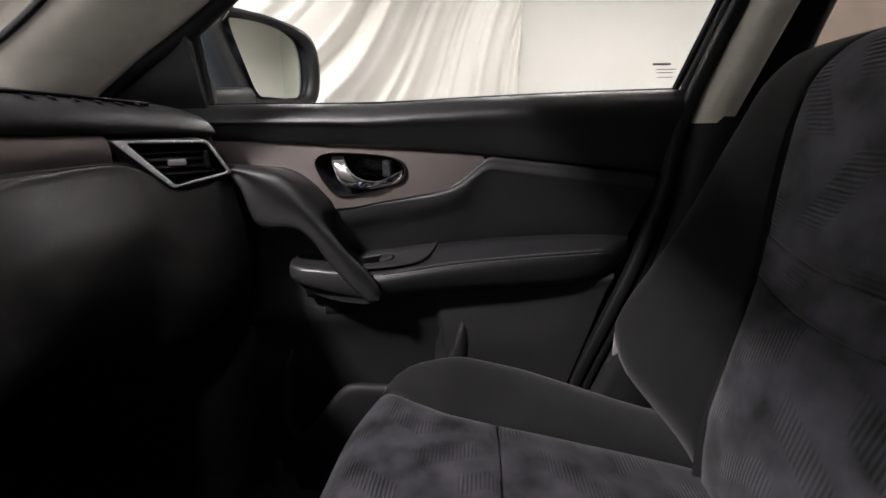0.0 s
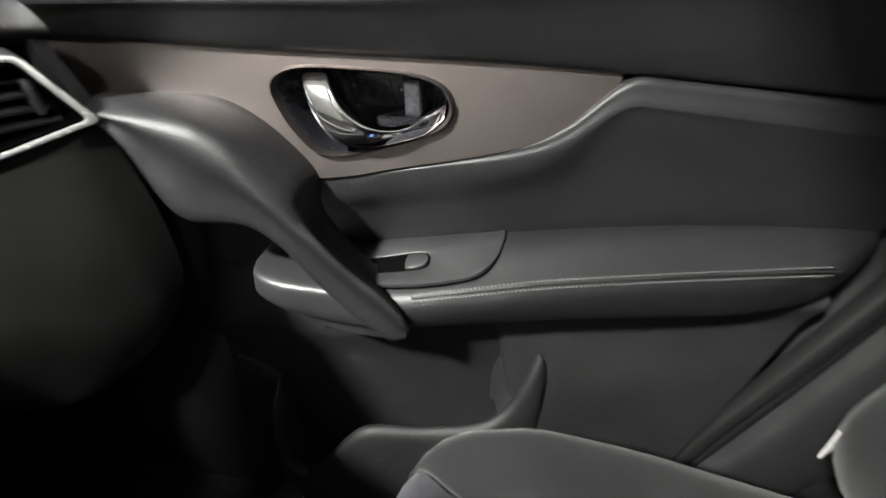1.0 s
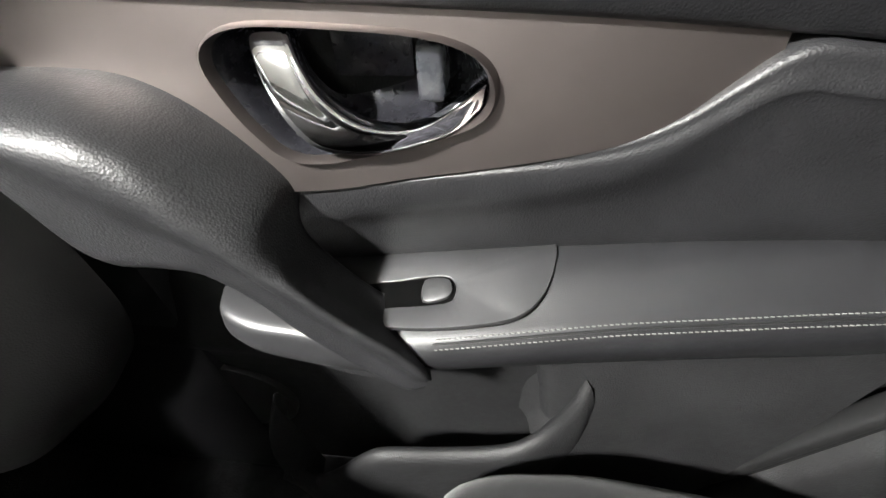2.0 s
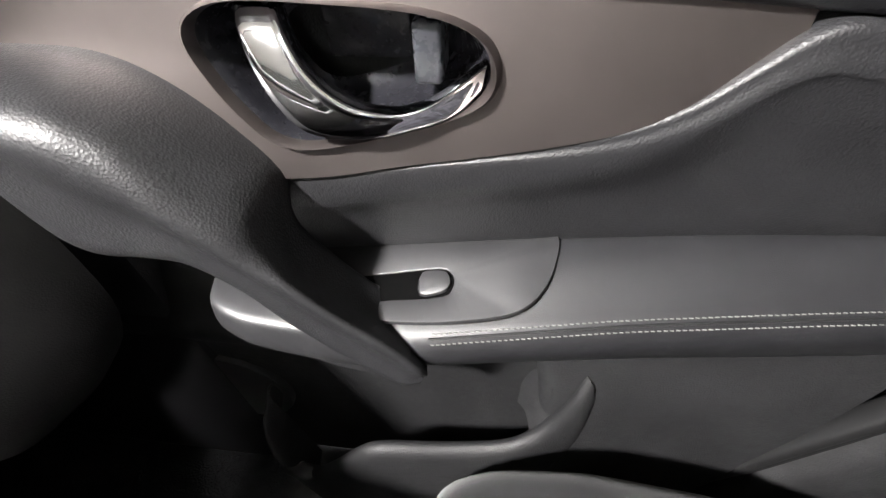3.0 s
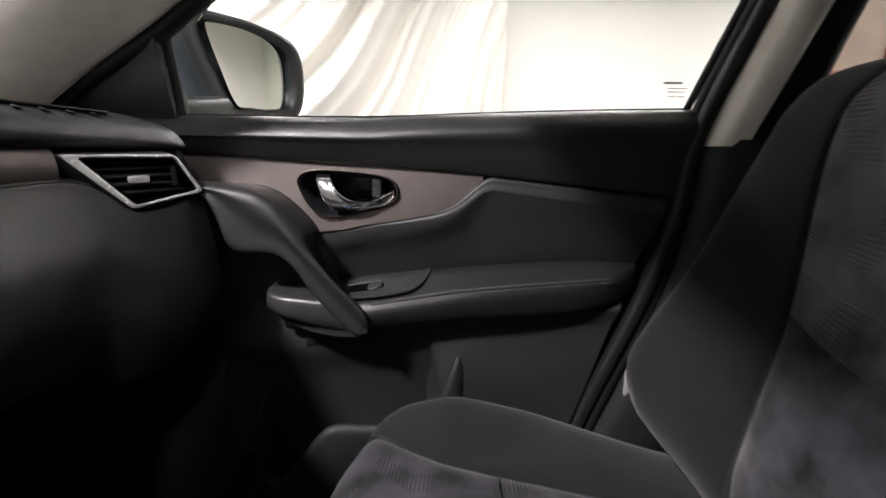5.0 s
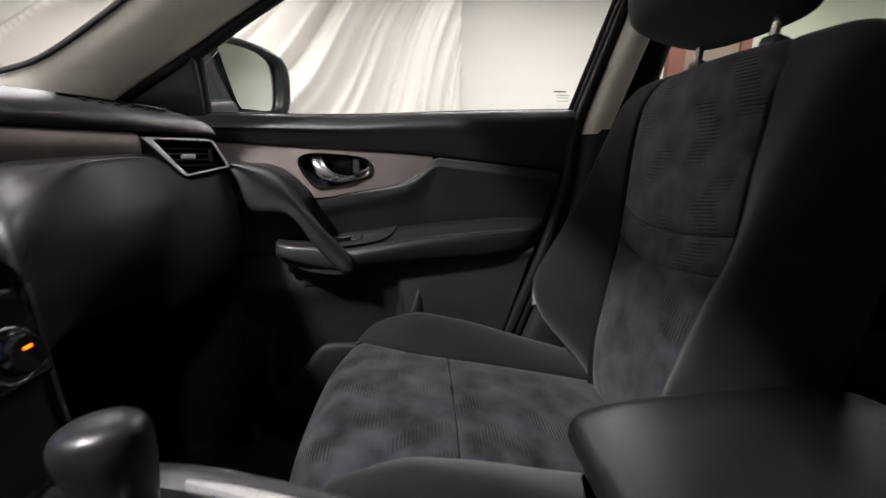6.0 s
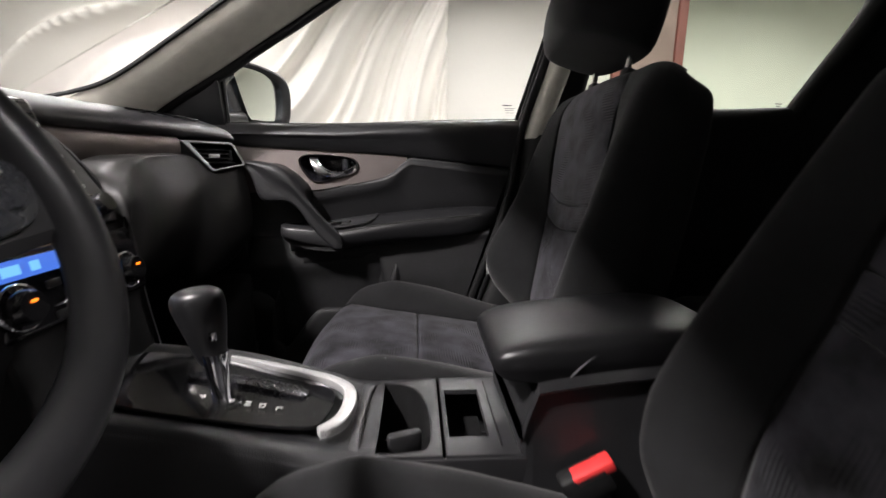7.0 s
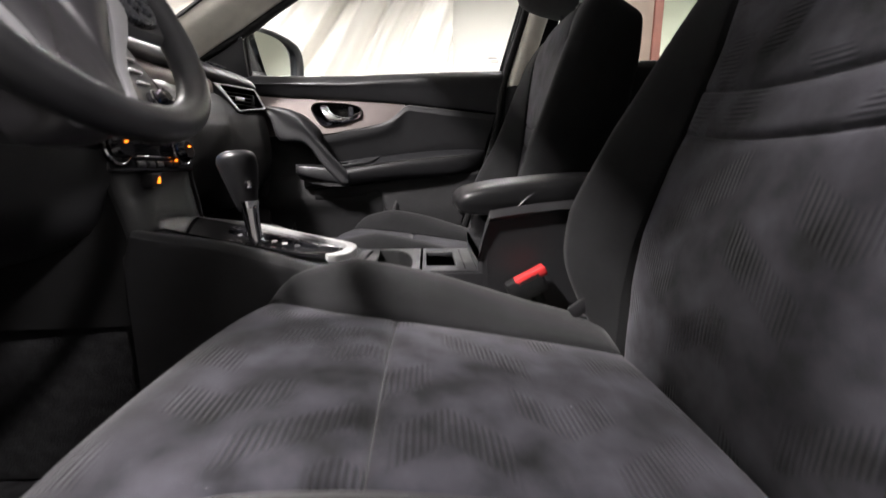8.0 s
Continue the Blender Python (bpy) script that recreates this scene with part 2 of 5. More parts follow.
# dark only to cut the fill that an unseen wall throws back
FILL_CUT_WALL = material("fill_cutting_dark_wall", (0.08, 0.077, 0.075), 0.8, tone=0.1, tone_size=0.5, spec=0.2)
CARPET = material("black_carpet", (0.016, 0.016, 0.017), 1.0, grain=1.0, grain_size=0.004, tone=0.35, tone_size=0.02, spec=0.1)
PAINT = material("dark_blue_grey_car_paint", (0.030, 0.036, 0.042), 0.3, coat=0.6, tone=0.05)
MIRROR = material("mirror_glass", (0.93, 0.93, 0.93), 0.02, metal=1.0, tone=0.01, rough_vary=0.01)
GLASS = glass("window_glass")
REAR_GLASS = glass("rear_window_glass", (0.80, 0.86, 0.78))
STITCH = material("grey_stitch_thread", (0.11, 0.11, 0.105), 0.8, tone=0.2, tone_size=0.004)
RED = material("red_buckle_plastic", (0.62, 0.035, 0.035), 0.4, tone=0.06)
CURTAIN = material("cream_curtain_cloth", (0.76, 0.735, 0.69), 0.95, grain=0.3, grain_size=0.003, tone=0.05, tone_size=0.4, spec=0.1, sheen=0.1)
CEILING = material("pale_ceiling_paint", (0.55, 0.54, 0.52), 0.9, tone=0.1, tone_size=0.5, spec=0.2)
WALL = material("cream_wall_paint", (0.75, 0.735, 0.69), 0.85, tone=0.03, tone_size=0.5, spec=0.2)
GREENISH = material("pale_green_grey_wall_paint", (0.66, 0.69, 0.60), 0.85, tone=0.03, tone_size=0.5, spec=0.2)
CONCRETE = material("dark_painted_concrete", (0.075, 0.074, 0.072), 0.55, tone=0.15, tone_size=0.4, grain=0.2, grain_size=0.004)
BOARD_RED = material("red_painted_board", (0.18, 0.055, 0.042), 0.6, tone=0.15, tone_size=0.1)
BOARD_GREY = material("brown_grey_board", (0.26, 0.19, 0.165), 0.7, tone=0.15, tone_size=0.1)
INK = material("glass_print", (0.10, 0.10, 0.10), 0.7)
# the grey is glare on the radio's screen, painted as its colour
GLARE_SCREEN = material("glare_grey_screen", (0.20, 0.18, 0.17), 0.25, tone=0.1, tone_size=0.05)
LETTER = material("pale_print", (0.75, 0.75, 0.72), 0.5)
BLUE = glow("blue_display", (0.07, 0.20, 0.80), 0.85)
CYAN = glow("cyan_digits", (0.20, 0.58, 1.0), 0.95)
AMBER = glow("amber_lamp", (1.0, 0.20, 0.01), 2.2)
DIFFUSER = glow("lamp_diffuser", (1.0, 0.97, 0.92), 6.0)


# ---- the hall round the car ----
def slab(name, lo, hi, mat, label):
    size = [b - a for a, b in zip(lo, hi)]
    at = [(a + b) / 2 for a, b in zip(lo, hi)]
    return single(name, box(size, at, 0), mat, label, name.split("_")[0], kind="structure")


slab("ground", (-6.3, -5.7, GROUND - 0.1), (7.3, 4.7, GROUND), CONCRETE, "smooth dark grey painted concrete floor of the photo hall")
slab("wall_passenger_side", (0.62, 4.15, GROUND), (3.0, 4.3, 3.2), WALL, "plain cream painted wall beside the curtain")
slab("wall_passenger_side_far", (3.0, 4.15, GROUND), (7.2, 4.3, 3.2), GREENISH, "plain pale green-grey painted wall behind the car")
slab("wall_behind_curtain", (-6.2, 4.15, GROUND), (0.62, 4.3, 3.2), WALL, "plain cream wall behind the hanging curtain")
slab("wall_front", (-6.2, -5.6, GROUND), (-6.05, 4.15, 3.2), WALL, "plain cream wall in front of the car")
slab("wall_rear", (7.05, -5.6, GROUND), (7.2, 4.15, 3.2), WALL, "plain cream wall behind the car")
# out of view; its darkness keeps fill out of the driver's doorway
slab("wall_driver_side", (-6.05, -5.6, GROUND), (7.05, -5.45, 3.2), FILL_CUT_WALL, "unseen plain wall on the driver's side, dark to cut fill light")
slab("ceiling", (-6.2, -5.6, 3.2), (7.2, 4.3, 3.3), CEILING, "plain pale painted ceiling of the hall")


def curtain(name, x0, x1, fixed, along_y, label, seed, pin):
    """A hanging cloth whose folds spread from a point high up where it is gathered."""
    rng = np.random.default_rng(seed)
    xs = np.linspace(x0, x1, 420)
    zs = np.linspace(GROUND + 0.03, 3.15, 80)
    waves = [(rng.uniform(9, 46), rng.uniform(0, 6.28), rng.uniform(0.010, 0.032)) for _ in range(7)]
    ridges = [(rng.uniform(18, 38), rng.uniform(0, 6.28), rng.uniform(0.07, 0.14)) for _ in range(4)]
    grid = []
    for z in zs:
        line = []
        for x in xs:
            a = math.atan2(pin[0] - x, pin[1] - z) + 0.02 * math.sin(2.1 * z + 1.7 * x)
            d = sum(h * math.sin(k * a + p) for k, p, h in waves)
            d += sum(h * (1 - abs(math.sin(k * a + p))) ** 2.2 * (0.5 + 0.5 * math.sin(2.3 * a + 2 * p)) for k, p, h in ridges)
            line.append((fixed + d, x, z) if along_y else (x, fixed - 0.02 - d, z))
        grid.append(line)
    bm = bmesh.new()
    sheet(bm, grid)
    return single(name, thick(bm, 0.004), CURTAIN, label, "curtain", sharp=180)


curtain("curtain", -5.9, 0.60, 4.0, False, "cream cloth curtain hanging in slanting folds along the wall", 4, (1.15, 4.3))
curtain("curtain", -5.3, 4.0, -5.75, True, "cream cloth curtain hanging in soft folds before the car", 9, (1.0, 7.0))

# none of these lamps is in view; each is added for its light
for x, y, height, sx, sy, power, beam_deg in LAMPS:
    lamp = thing("added_ceiling_light", "white framed ceiling light, out of view, added to light car and hall", "ceiling light", "ceiling lights of the hall")
    lamp.location = (x, y, height)
    outer = [(-sx / 2 - 0.04, -sy / 2 - 0.04), (sx / 2 + 0.04, -sy / 2 - 0.04), (sx / 2 + 0.04, sy / 2 + 0.04), (-sx / 2 - 0.04, sy / 2 + 0.04)]
    inner = [(-sx / 2, -sy / 2), (sx / 2, -sy / 2), (sx / 2, sy / 2), (-sx / 2, sy / 2)]
    part("frame", plate(outer, lambda u, v, w: Vector((u, v, w)), 0.08, holes=[inner]), WALL, lamp)
    part("diffuser", box((sx, sy, 0.01), (0, 0, 0.06), 0), DIFFUSER, lamp, "glowing white diffuser")
    part("housing", box((sx + 0.06, sy + 0.06, 0.10), (0, 0, 0.13), 0.005), WALL, lamp)
    part("hanger", rod([(0, 0, 0.17), (0, 0, 0.5 * (3.37 - height)), (0, 0, 3.2 - height)], 0.012, 8), SMOOTH, lamp, "dark hanging rod")
    data = bpy.data.lights.new("added_ceiling_lamp", "AREA")
    data.shape, data.size, data.size_y, data.energy, data.color = "RECTANGLE", sx, sy, power, (1.0, 0.965, 0.945)
    data.spread = radians(beam_deg)
    light = new("added_ceiling_lamp", data)
    light.location = (x, y, height + 0.04)

# a red framed board that stands beside the car, seen through the rear window
board = thing("sign_board", "red framed board with a brown-grey middle, standing beside the car", "board")
for u0, u1, z0, z1 in ((1.08, 1.14, GROUND, 1.75), (1.345, 1.385, GROUND, 1.75), (1.14, 1.345, GROUND, 1.03), (1.14, 1.345, 1.66, 1.75)):
    part("frame_board", box((u1 - u0, 0.03, z1 - z0), ((u0 + u1) / 2, 0.62, (z0 + z1) / 2), 0.003), BOARD_RED, board, "red painted frame board")
part("middle_panel", box((0.205, 0.012, 0.63), (1.2425, 0.622, 1.345), 0.002), BOARD_GREY, board, "brown-grey panel")


# ---- the car's shell ----
def shell(name, rows, mat, label, depth=0.02, nu=4, nv=4, category=""):
    bm = bmesh.new()
    sheet(bm, net(rows, nu, nv))
    return single(name, thick(bm, depth), mat, label, category or name.split("_")[0], kind="structure")


single("car_floor", box((2.9, 1.5, 0.04), (0.35, CL, -0.02), 0.01), CARPET, "black carpeted floor of the car", "floor", kind="structure")
single("firewall", box((0.05, 1.46, 0.92), (-1.02, CL, 0.42), 0.01), CARPET, "black carpeted firewall at the front of the footwell", "wall", kind="structure")
single("kick_panel_passenger", box((0.80, 0.05, 0.66), (-0.66, 0.035, 0.30), 0.01), PLASTIC, "black plastic kick panel beside the passenger's footwell", "panel", kind="structure")
single("kick_panel_driver", box((0.80, 0.05, 0.86), (-0.66, -1.45, 0.40), 0.01), PLASTIC, "black plastic kick panel beside the driver's footwell", "panel", kind="structure")
single("bulkhead_top", box((0.10, 1.46, 0.10), (-1.05, CL, 0.80), 0.01), RUBBER, "black cowl below the windscreen", "panel", kind="structure")
single("footwell_tunnel", box((0.85, 0.20, 0.34), (-0.60, CL, 0.17), 0.03), CARPET, "black carpeted tunnel between the footwells", "panel", kind="structure")
single("car_sill_passenger", box((2.6, 0.10, 0.30), (0.35, 0.11, -0.12), 0.02), PAINT, "dark painted sill under the passenger's doors", "sill", kind="structure")
single("car_sill_driver", box((2.6, 0.08, 0.22), (0.35, -1.47, -0.12), 0.02), PAINT, "dark painted sill under the open driver's doorway", "sill", kind="structure")
single("car_tail", box((0.06, 1.50, 1.30), (1.86, CL, 0.62), 0.03), PLASTIC, "dark plastic tailgate lining behind the rear seats", "wall", kind="structure")

# roof with beige headliner, from the windscreen's upper edge to the tail
roof_rows = [[(x, CL + o, 1.335 - 0.10 * (abs(o) / 0.62) ** 3 - 0.05 * ((x - 0.8) / 1.1) ** 2) for o in (-0.62, -0.4, 0.0, 0.4, 0.62)] for x in (-0.06, 0.4, 0.9, 1.4, 1.86)]
shell("roof", roof_rows, LINER, "beige cloth headliner under the car's roof", 0.03, category="roof")
skin_rows = [[(x, CL + o, z + 0.045) for x, y, z, o in [(p[0], p[1], p[2], p[1] - CL) for p in row]] for row in roof_rows]
shell("roof_skin", skin_rows, PAINT, "dark painted roof of the car", 0.006, category="roof")


def rail(name, points, w, h, mat, label, turn=0.0, category="pillar"):
    """A trim rail of rounded section along a line: w across, h deep."""
    line = cr(points, 6)
    rings = []
    for i, p in enumerate(line):
        d = Vector(line[min(i + 1, len(line) - 1)] - line[max(i - 1, 0)]).normalized()
        side = Vector((0, 1, 0)).cross(d).normalized()
        out = d.cross(side).normalized()
        ring = []
        for k in range(16):
            a = 2 * math.pi * k / 16
            c, s = math.cos(a + turn), math.sin(a + turn)
            ring.append(Vector(p) + side * w * math.copysign(abs(c) ** 0.6, c) + out * h * math.copysign(abs(s) ** 0.6, s))
        rings.append(ring)
    return single(name, tube(bmesh.new(), rings), mat, label, category, kind="structure")


# windscreen pillar on the passenger's side: a broad beige skin between the screen's edge and the door's frame
SCREEN_EDGE = cr([(-0.62, -0.185, 0.862), (-0.545, -0.160, 0.905), (-0.455, -0.168, 0.938), (-0.32, -0.176, 1.020), (-0.195, -0.184, 1.099), (0.0, -0.205, 1.222), (0.12, -0.225, 1.30)], 6)
DOOR_EDGE = cr([(-0.545, -0.020, 0.822), (-0.465, -0.030, 0.870), (-0.380, -0.032, 0.922), (-0.285, -0.036, 0.977), (-0.175, -0.046, 1.042), (-0.035, -0.066, 1.122), (0.20, -0.112, 1.257)], 6)
pillar_rows = []
for a, b in zip(SCREEN_EDGE, DOOR_EDGE):
    a, b = Vector(a), Vector(b)
    in_ = Vector((0.10, -0.9, -0.15))
    pillar_rows.append([a + Vector((-0.03, 0.05, 0.0)), a + Vector((-0.004, 0.008, 0.0)), a.lerp(b, 0.08) + 0.006 * in_, a.lerp(b, 0.38) + 0.030 * in_, a.lerp(b, 0.70) + 0.030 * in_, a.lerp(b, 0.93) + 0.010 * in_, b, b + Vector((-0.005, 0.04, 0.01))])
shell("windscreen_pillar_passenger", pillar_rows, BEIGE, "beige plastic trim on the windscreen pillar", 0.012, nv=2, category="pillar")
mirrored = [[(p[0], 2 * CL - p[1], p[2]) for p in row] for row in pillar_rows]
shell("windscreen_pillar_driver", mirrored, BEIGE, "beige plastic trim on the windscreen pillar", 0.012, nv=2, category="pillar")
rail("windscreen_seal_passenger", [(-0.86, -0.55, 0.870), (-0.74, -0.34, 0.871), (-0.64, -0.205, 0.878), (-0.545, -0.162, 0.906), (-0.455, -0.170, 0.939), (-0.32, -0.178, 1.021), (-0.195, -0.186, 1.100), (0.0, -0.207, 1.223)], 0.0045, 0.0045, RUBBER, "thin black rubber edge of the windscreen", category="seal")

screen_rows = [[(-0.80 + 0.82 * s - 0.16 * (1 - (o / 0.56) ** 2) * (1 - 0.6 * s), CL + o * (1 - 0.06 * s), 0.85 + 0.43 * s) for o in (-0.56, -0.3, 0, 0.3, 0.56)] for s in (0, 0.33, 0.66, 1)]
bm = bmesh.new()
sheet(bm, net(screen_rows, 4, 4))
screen = single("windscreen", thick(bm, 0.005), GLASS, "clear glass windscreen of the car", "windscreen", kind="structure")
screen.visible_shadow = False

# middle pillar on the passenger's side, beige above and black below
rows = []
for s in np.linspace(0, 1, 5):
    x0, z, y0 = 0.556 + 0.125 * s, 0.815 + 0.46 * s, 0.0 - 0.10 * s
    rows.append([(x0 - 0.006, y0 + 0.045, z), (x0 + 0.002, y0 - 0.005, z), (x0 + 0.016, y0 - 0.026, z), (x0 + 0.045, y0 - 0.026, z), (x0 + 0.062, y0 - 0.010, z), (x0 + 0.07, y0 + 0.05, z)])
shell("middle_pillar_upper", rows, BEIGE, "beige plastic upper trim of the middle pillar", 0.01, category="pillar")
rows = []
for s in np.linspace(0, 1, 5):
    z = 0.10 + 0.725 * s
    x0 = curve([(0.10, 0.325), (0.22, 0.405), (0.345, 0.447), (0.46, 0.487), (0.58, 0.525), (0.70, 0.548), (0.83, 0.556)], z)
    rows.append([(x0 - 0.015, 0.05, z), (x0 + 0.005, -0.005, z), (x0 + 0.03, -0.028, z), (x0 + 0.10, -0.032, z), (x0 + 0.16, -0.01, z), (x0 + 0.18, 0.05, z)])
shell("middle_pillar_lower", rows, HARD, "black plastic lower trim of the middle pillar", 0.01, category="pillar")
rail("middle_pillar_backing", [(0.64, 0.05, 0.1), (0.665, 0.03, 0.8), (0.745, -0.07, 1.28)], 0.045, 0.03, RUBBER, "black rear edge of the middle pillar")
rail("door_seal", [(0.22, 0.0, 0.04), (0.31, 0.0, 0.12), (0.374, -0.003, 0.218), (0.416, -0.006, 0.345), (0.456, -0.008, 0.46), (0.497, -0.008, 0.58), (0.527, -0.008, 0.70), (0.546, -0.003, 0.83), (0.60, -0.03, 1.02), (0.665, -0.09, 1.28)], 0.011, 0.012, RUBBER, "black rubber seal round the doorway", category="seal")
rail("door_seal", [(0.25, 0.02, 0.04), (0.335, 0.012, 0.12), (0.398, 0.006, 0.218), (0.440, 0.002, 0.345), (0.480, 0.002, 0.46), (0.520, 0.004, 0.58), (0.548, 0.010, 0.70), (0.562, 0.02, 0.83)], 0.010, 0.014, RUBBER, "black rubber seal round the doorway", category="seal")

# roof rails over the doors
rail("roof_rail_passenger", [(0.10, -0.14, 1.26), (0.7, -0.105, 1.30), (1.4, -0.11, 1.28), (1.86, -0.13, 1.22)], 0.035, 0.045, LINER, "beige lining of the roof rail", category="rail")
rail("roof_rail_driver", [(0.10, 2 * CL + 0.14, 1.26), (0.7, 2 * CL + 0.105, 1.30), (1.4, 2 * CL + 0.11, 1.28), (1.86, 2 * CL + 0.13, 1.22)], 0.035, 0.045, LINER, "beige lining of the roof rail", category="rail")
rail("middle_pillar_driver", [(0.70, -1.47, 0.0), (0.70, -1.46, 0.8), (0.76, -1.36, 1.28)], 0.06, 0.04, PLASTIC, "dark trim of the driver's side middle pillar")

# rear door, its window and the rear quarter
rear = thing("rear_door", "black plastic rear passenger door with a large window", "door")
rows = [[(x, 0.06, z1), (x, 0.02, z1 + 0.004), (x, -0.01, z1 - 0.03), (x, 0.0, z1 - 0.2), (x, -0.03, 0.52), (x, 0.0, 0.40), (x, 0.01, 0.05)] for x, z1 in ((0.70, 0.885), (0.95, 0.900), (1.2, 0.908), (1.5, 0.922))]
bm = bmesh.new()
sheet(bm, net(rows, 4, 4))
part("panel", thick(bm, 0.02), PLASTIC, rear)
frame_rear = part("window_frame", rod([(1.385, 0.02, 0.88), (1.445, -0.005, 1.0), (1.51, -0.05, 1.14), (1.54, -0.09, 1.28)], [0.03, 0.03, 0.035, 0.035], 12), RUBBER, rear, "black rear window frame")
bm = bmesh.new()
sheet(bm, [[(0.68, 0.045, 0.87), (1.52, 0.045, 0.90)], [(0.72, -0.06, 1.30), (1.56, -0.06, 1.30)]])
pane = part("pane", thick(bm, 0.004), REAR_GLASS, rear, "lightly tinted window glass")
pane.visible_shadow = False
for k in range(2):
    part("etched_mark", box((0.022 - 0.008 * k, 0.001, 0.003), (1.356, 0.034, 0.932 - 0.007 * k), 0), INK, rear, "small etched maker's mark")
single("quarter_panel", plate([(1.30, 0.0), (2.0, 0.0), (2.0, 1.32), (1.575, 1.32), (1.50, 1.16), (1.405, 0.90), (1.39, 0.86)], lambda u, v, w: Vector((u, 0.06 - w - 0.25 * max(0.0, v - 0.86), v)), 0.06, 0.01), PLASTIC, "dark plastic lining of the rear quarter", "wall", kind="structure")
single("quarter_panel", box((1.15, 0.05, 1.32), (1.34, -1.46, 0.58), 0.02), PLASTIC, "dark plastic lining on the driver's side", "wall", kind="structure")

# rear bench, a dark shape behind the front seats
bench = thing("rear_bench", "black cloth rear bench seat in the dark", "bench seat")
part("cushion", box((0.5, 1.30, 0.18), (1.25, CL, 0.27), 0.05, seg=4), CLOTH, bench)
part("backrest", box((0.16, 1.30, 0.62), (1.56, CL, 0.60), 0.05, pose(0, 0, 0, 0, 18, 0), seg=4), CLOTH, bench)


# ---- the passenger's door ----
def sill_z(x):
    return curve([(-0.45, 0.846), (-0.26, 0.849), (0.02, 0.849), (0.12, 0.855), (0.35, 0.865), (0.56, 0.871)], x)


def belt_z(x):
    """The lower edge of the door's upper pad."""
    return curve([(-0.5, 0.798), (-0.305, 0.788), (-0.06, 0.774), (0.09, 0.768), (0.235, 0.757), (0.455, 0.737), (0.58, 0.725)], x)


def trim_low(x):
    """The lower edge of the satin trim."""
    pts = cr([(-0.30, 0.655), (-0.063, 0.665), (0.017, 0.678), (0.10, 0.6925), (0.150, 0.7055), (0.182, 0.724), (0.203, 0.746), (0.216, 0.759)], 5)
    return curve([tuple(p) for p in pts], x)


def arm_in(x):
    return curve([(-0.2, 0.540), (-0.006, 0.567), (0.13, 0.589), (0.26, 0.604), (0.36, 0.611), (0.50, 0.614)], x)


def arm_edge(x):
    return curve([(-0.2, 0.530), (0.03, 0.550), (0.17, 0.573), (0.30, 0.585), (0.445, 0.596), (0.52, 0.600)], x)


def arm_low(x):
    return curve([(-0.2, 0.475), (0.03, 0.495), (0.186, 0.513), (0.34, 0.524), (0.52, 0.540)], x)


def door_end(z):
    """Where the door's trim ends at the rear, along the seal."""
    return curve([(0.04, 0.20), (0.12, 0.292), (0.218, 0.356), (0.345, 0.398), (0.46, 0.438), (0.58, 0.480), (0.70, 0.512), (0.83, 0.535)], z)


def to_seal(row, x0, x1):
    """Draws a row's points in, so that the rearmost row follows the seal."""
    return [(x0 + (x - x0) * min(1.0, (door_end(z) - x0) / (x1 - x0)) if x > x0 else x, y, z) for x, y, z in row]


door = thing("passenger_door", "black front passenger door with satin trim and chrome handle, closed", "car door")

rows = []
for x in (-0.46, -0.34, -0.22, -0.10, 0.02, 0.14, 0.26, 0.38, 0.48, 0.545):
    s, b = sill_z(x), belt_z(x)
    soft = curve([(-0.3, 0.4), (0.05, 0.5), (0.35, 1.0)], x)
    rows.append([(x, 0.075, s - 0.02), (x, 0.045, s - 0.001), (x, 0.022, s), (x, 0.004, s - 0.010), (x, -0.010 - 0.004 * soft, s - 0.030), (x, -0.007, (s + b) / 2 - 0.004), (x, 0.004, b + 0.009), (x, 0.012, b + 0.001), (x, 0.026, b - 0.002)])
bm = bmesh.new()
sheet(bm, net(rows, 5, 4))
part("upper_pad", thick(bm, 0.006), SOFT, door, "soft black upper door pad")

part("core", box((1.06, 0.02, 0.76), (0.025, 0.094, 0.45), 0.004), RUBBER, door)

# satin trim with the opening for the handle's bowl
bezel = cr_loop([(-0.0965, 0.744), (-0.089, 0.757), (-0.066, 0.7635), (-0.02, 0.7625), (0.030, 0.7585), (0.058, 0.750), (0.0695, 0.737), (0.0685, 0.721), (0.052, 0.709), (0.010, 0.6965), (-0.035, 0.687), (-0.060, 0.690), (-0.077, 0.706), (-0.089, 0.724)], 4)
up = [(x, belt_z(x) + 0.006) for x in np.linspace(0.214, -0.34, 24)]
low = [(x, trim_low(x) - 0.004) for x in np.linspace(-0.34, 0.214, 40)]


def tilt_y(v):
    """How far the trim leans outwards with its height."""
    return 0.16 * (v - 0.712)


def on_door(y0, lean=0.0):
    return lambda u, v, w: Vector((u, y0 - w + lean * tilt_y(v), v))


part("trim_insert", plate(up + low, on_door(0.026, 1.0), 0.022, 0.0, holes=[[tuple(p) for p in bezel]]), TRIM, door, "satin bronze-grey trim strip")

handle = part("handle_bowl", plate([tuple(p) for p in bezel], on_door(0.082), 0.006), BOWL, door, "black bowl round the chrome handle")
centre = bezel.mean(0)


def ring_at(k, y):
    ring = [(centre[0] + (p[0] - centre[0]) * k, centre[1] + (p[1] - centre[1]) * k) for p in bezel]
    return [(u, y + tilt_y(v), v) for u, v in ring]


bm = bmesh.new()
sheet(bm, [ring_at(1.0, 0.004), ring_at(0.97, 0.006), ring_at(0.93, 0.014), ring_at(0.86, 0.030), ring_at(0.76, 0.047), ring_at(0.55, 0.053)], loop=True)
bmesh.ops.recalc_face_normals(bm, faces=bm.faces)
part("bowl_wall", bm, BOWL, handle)
bm = bmesh.new()
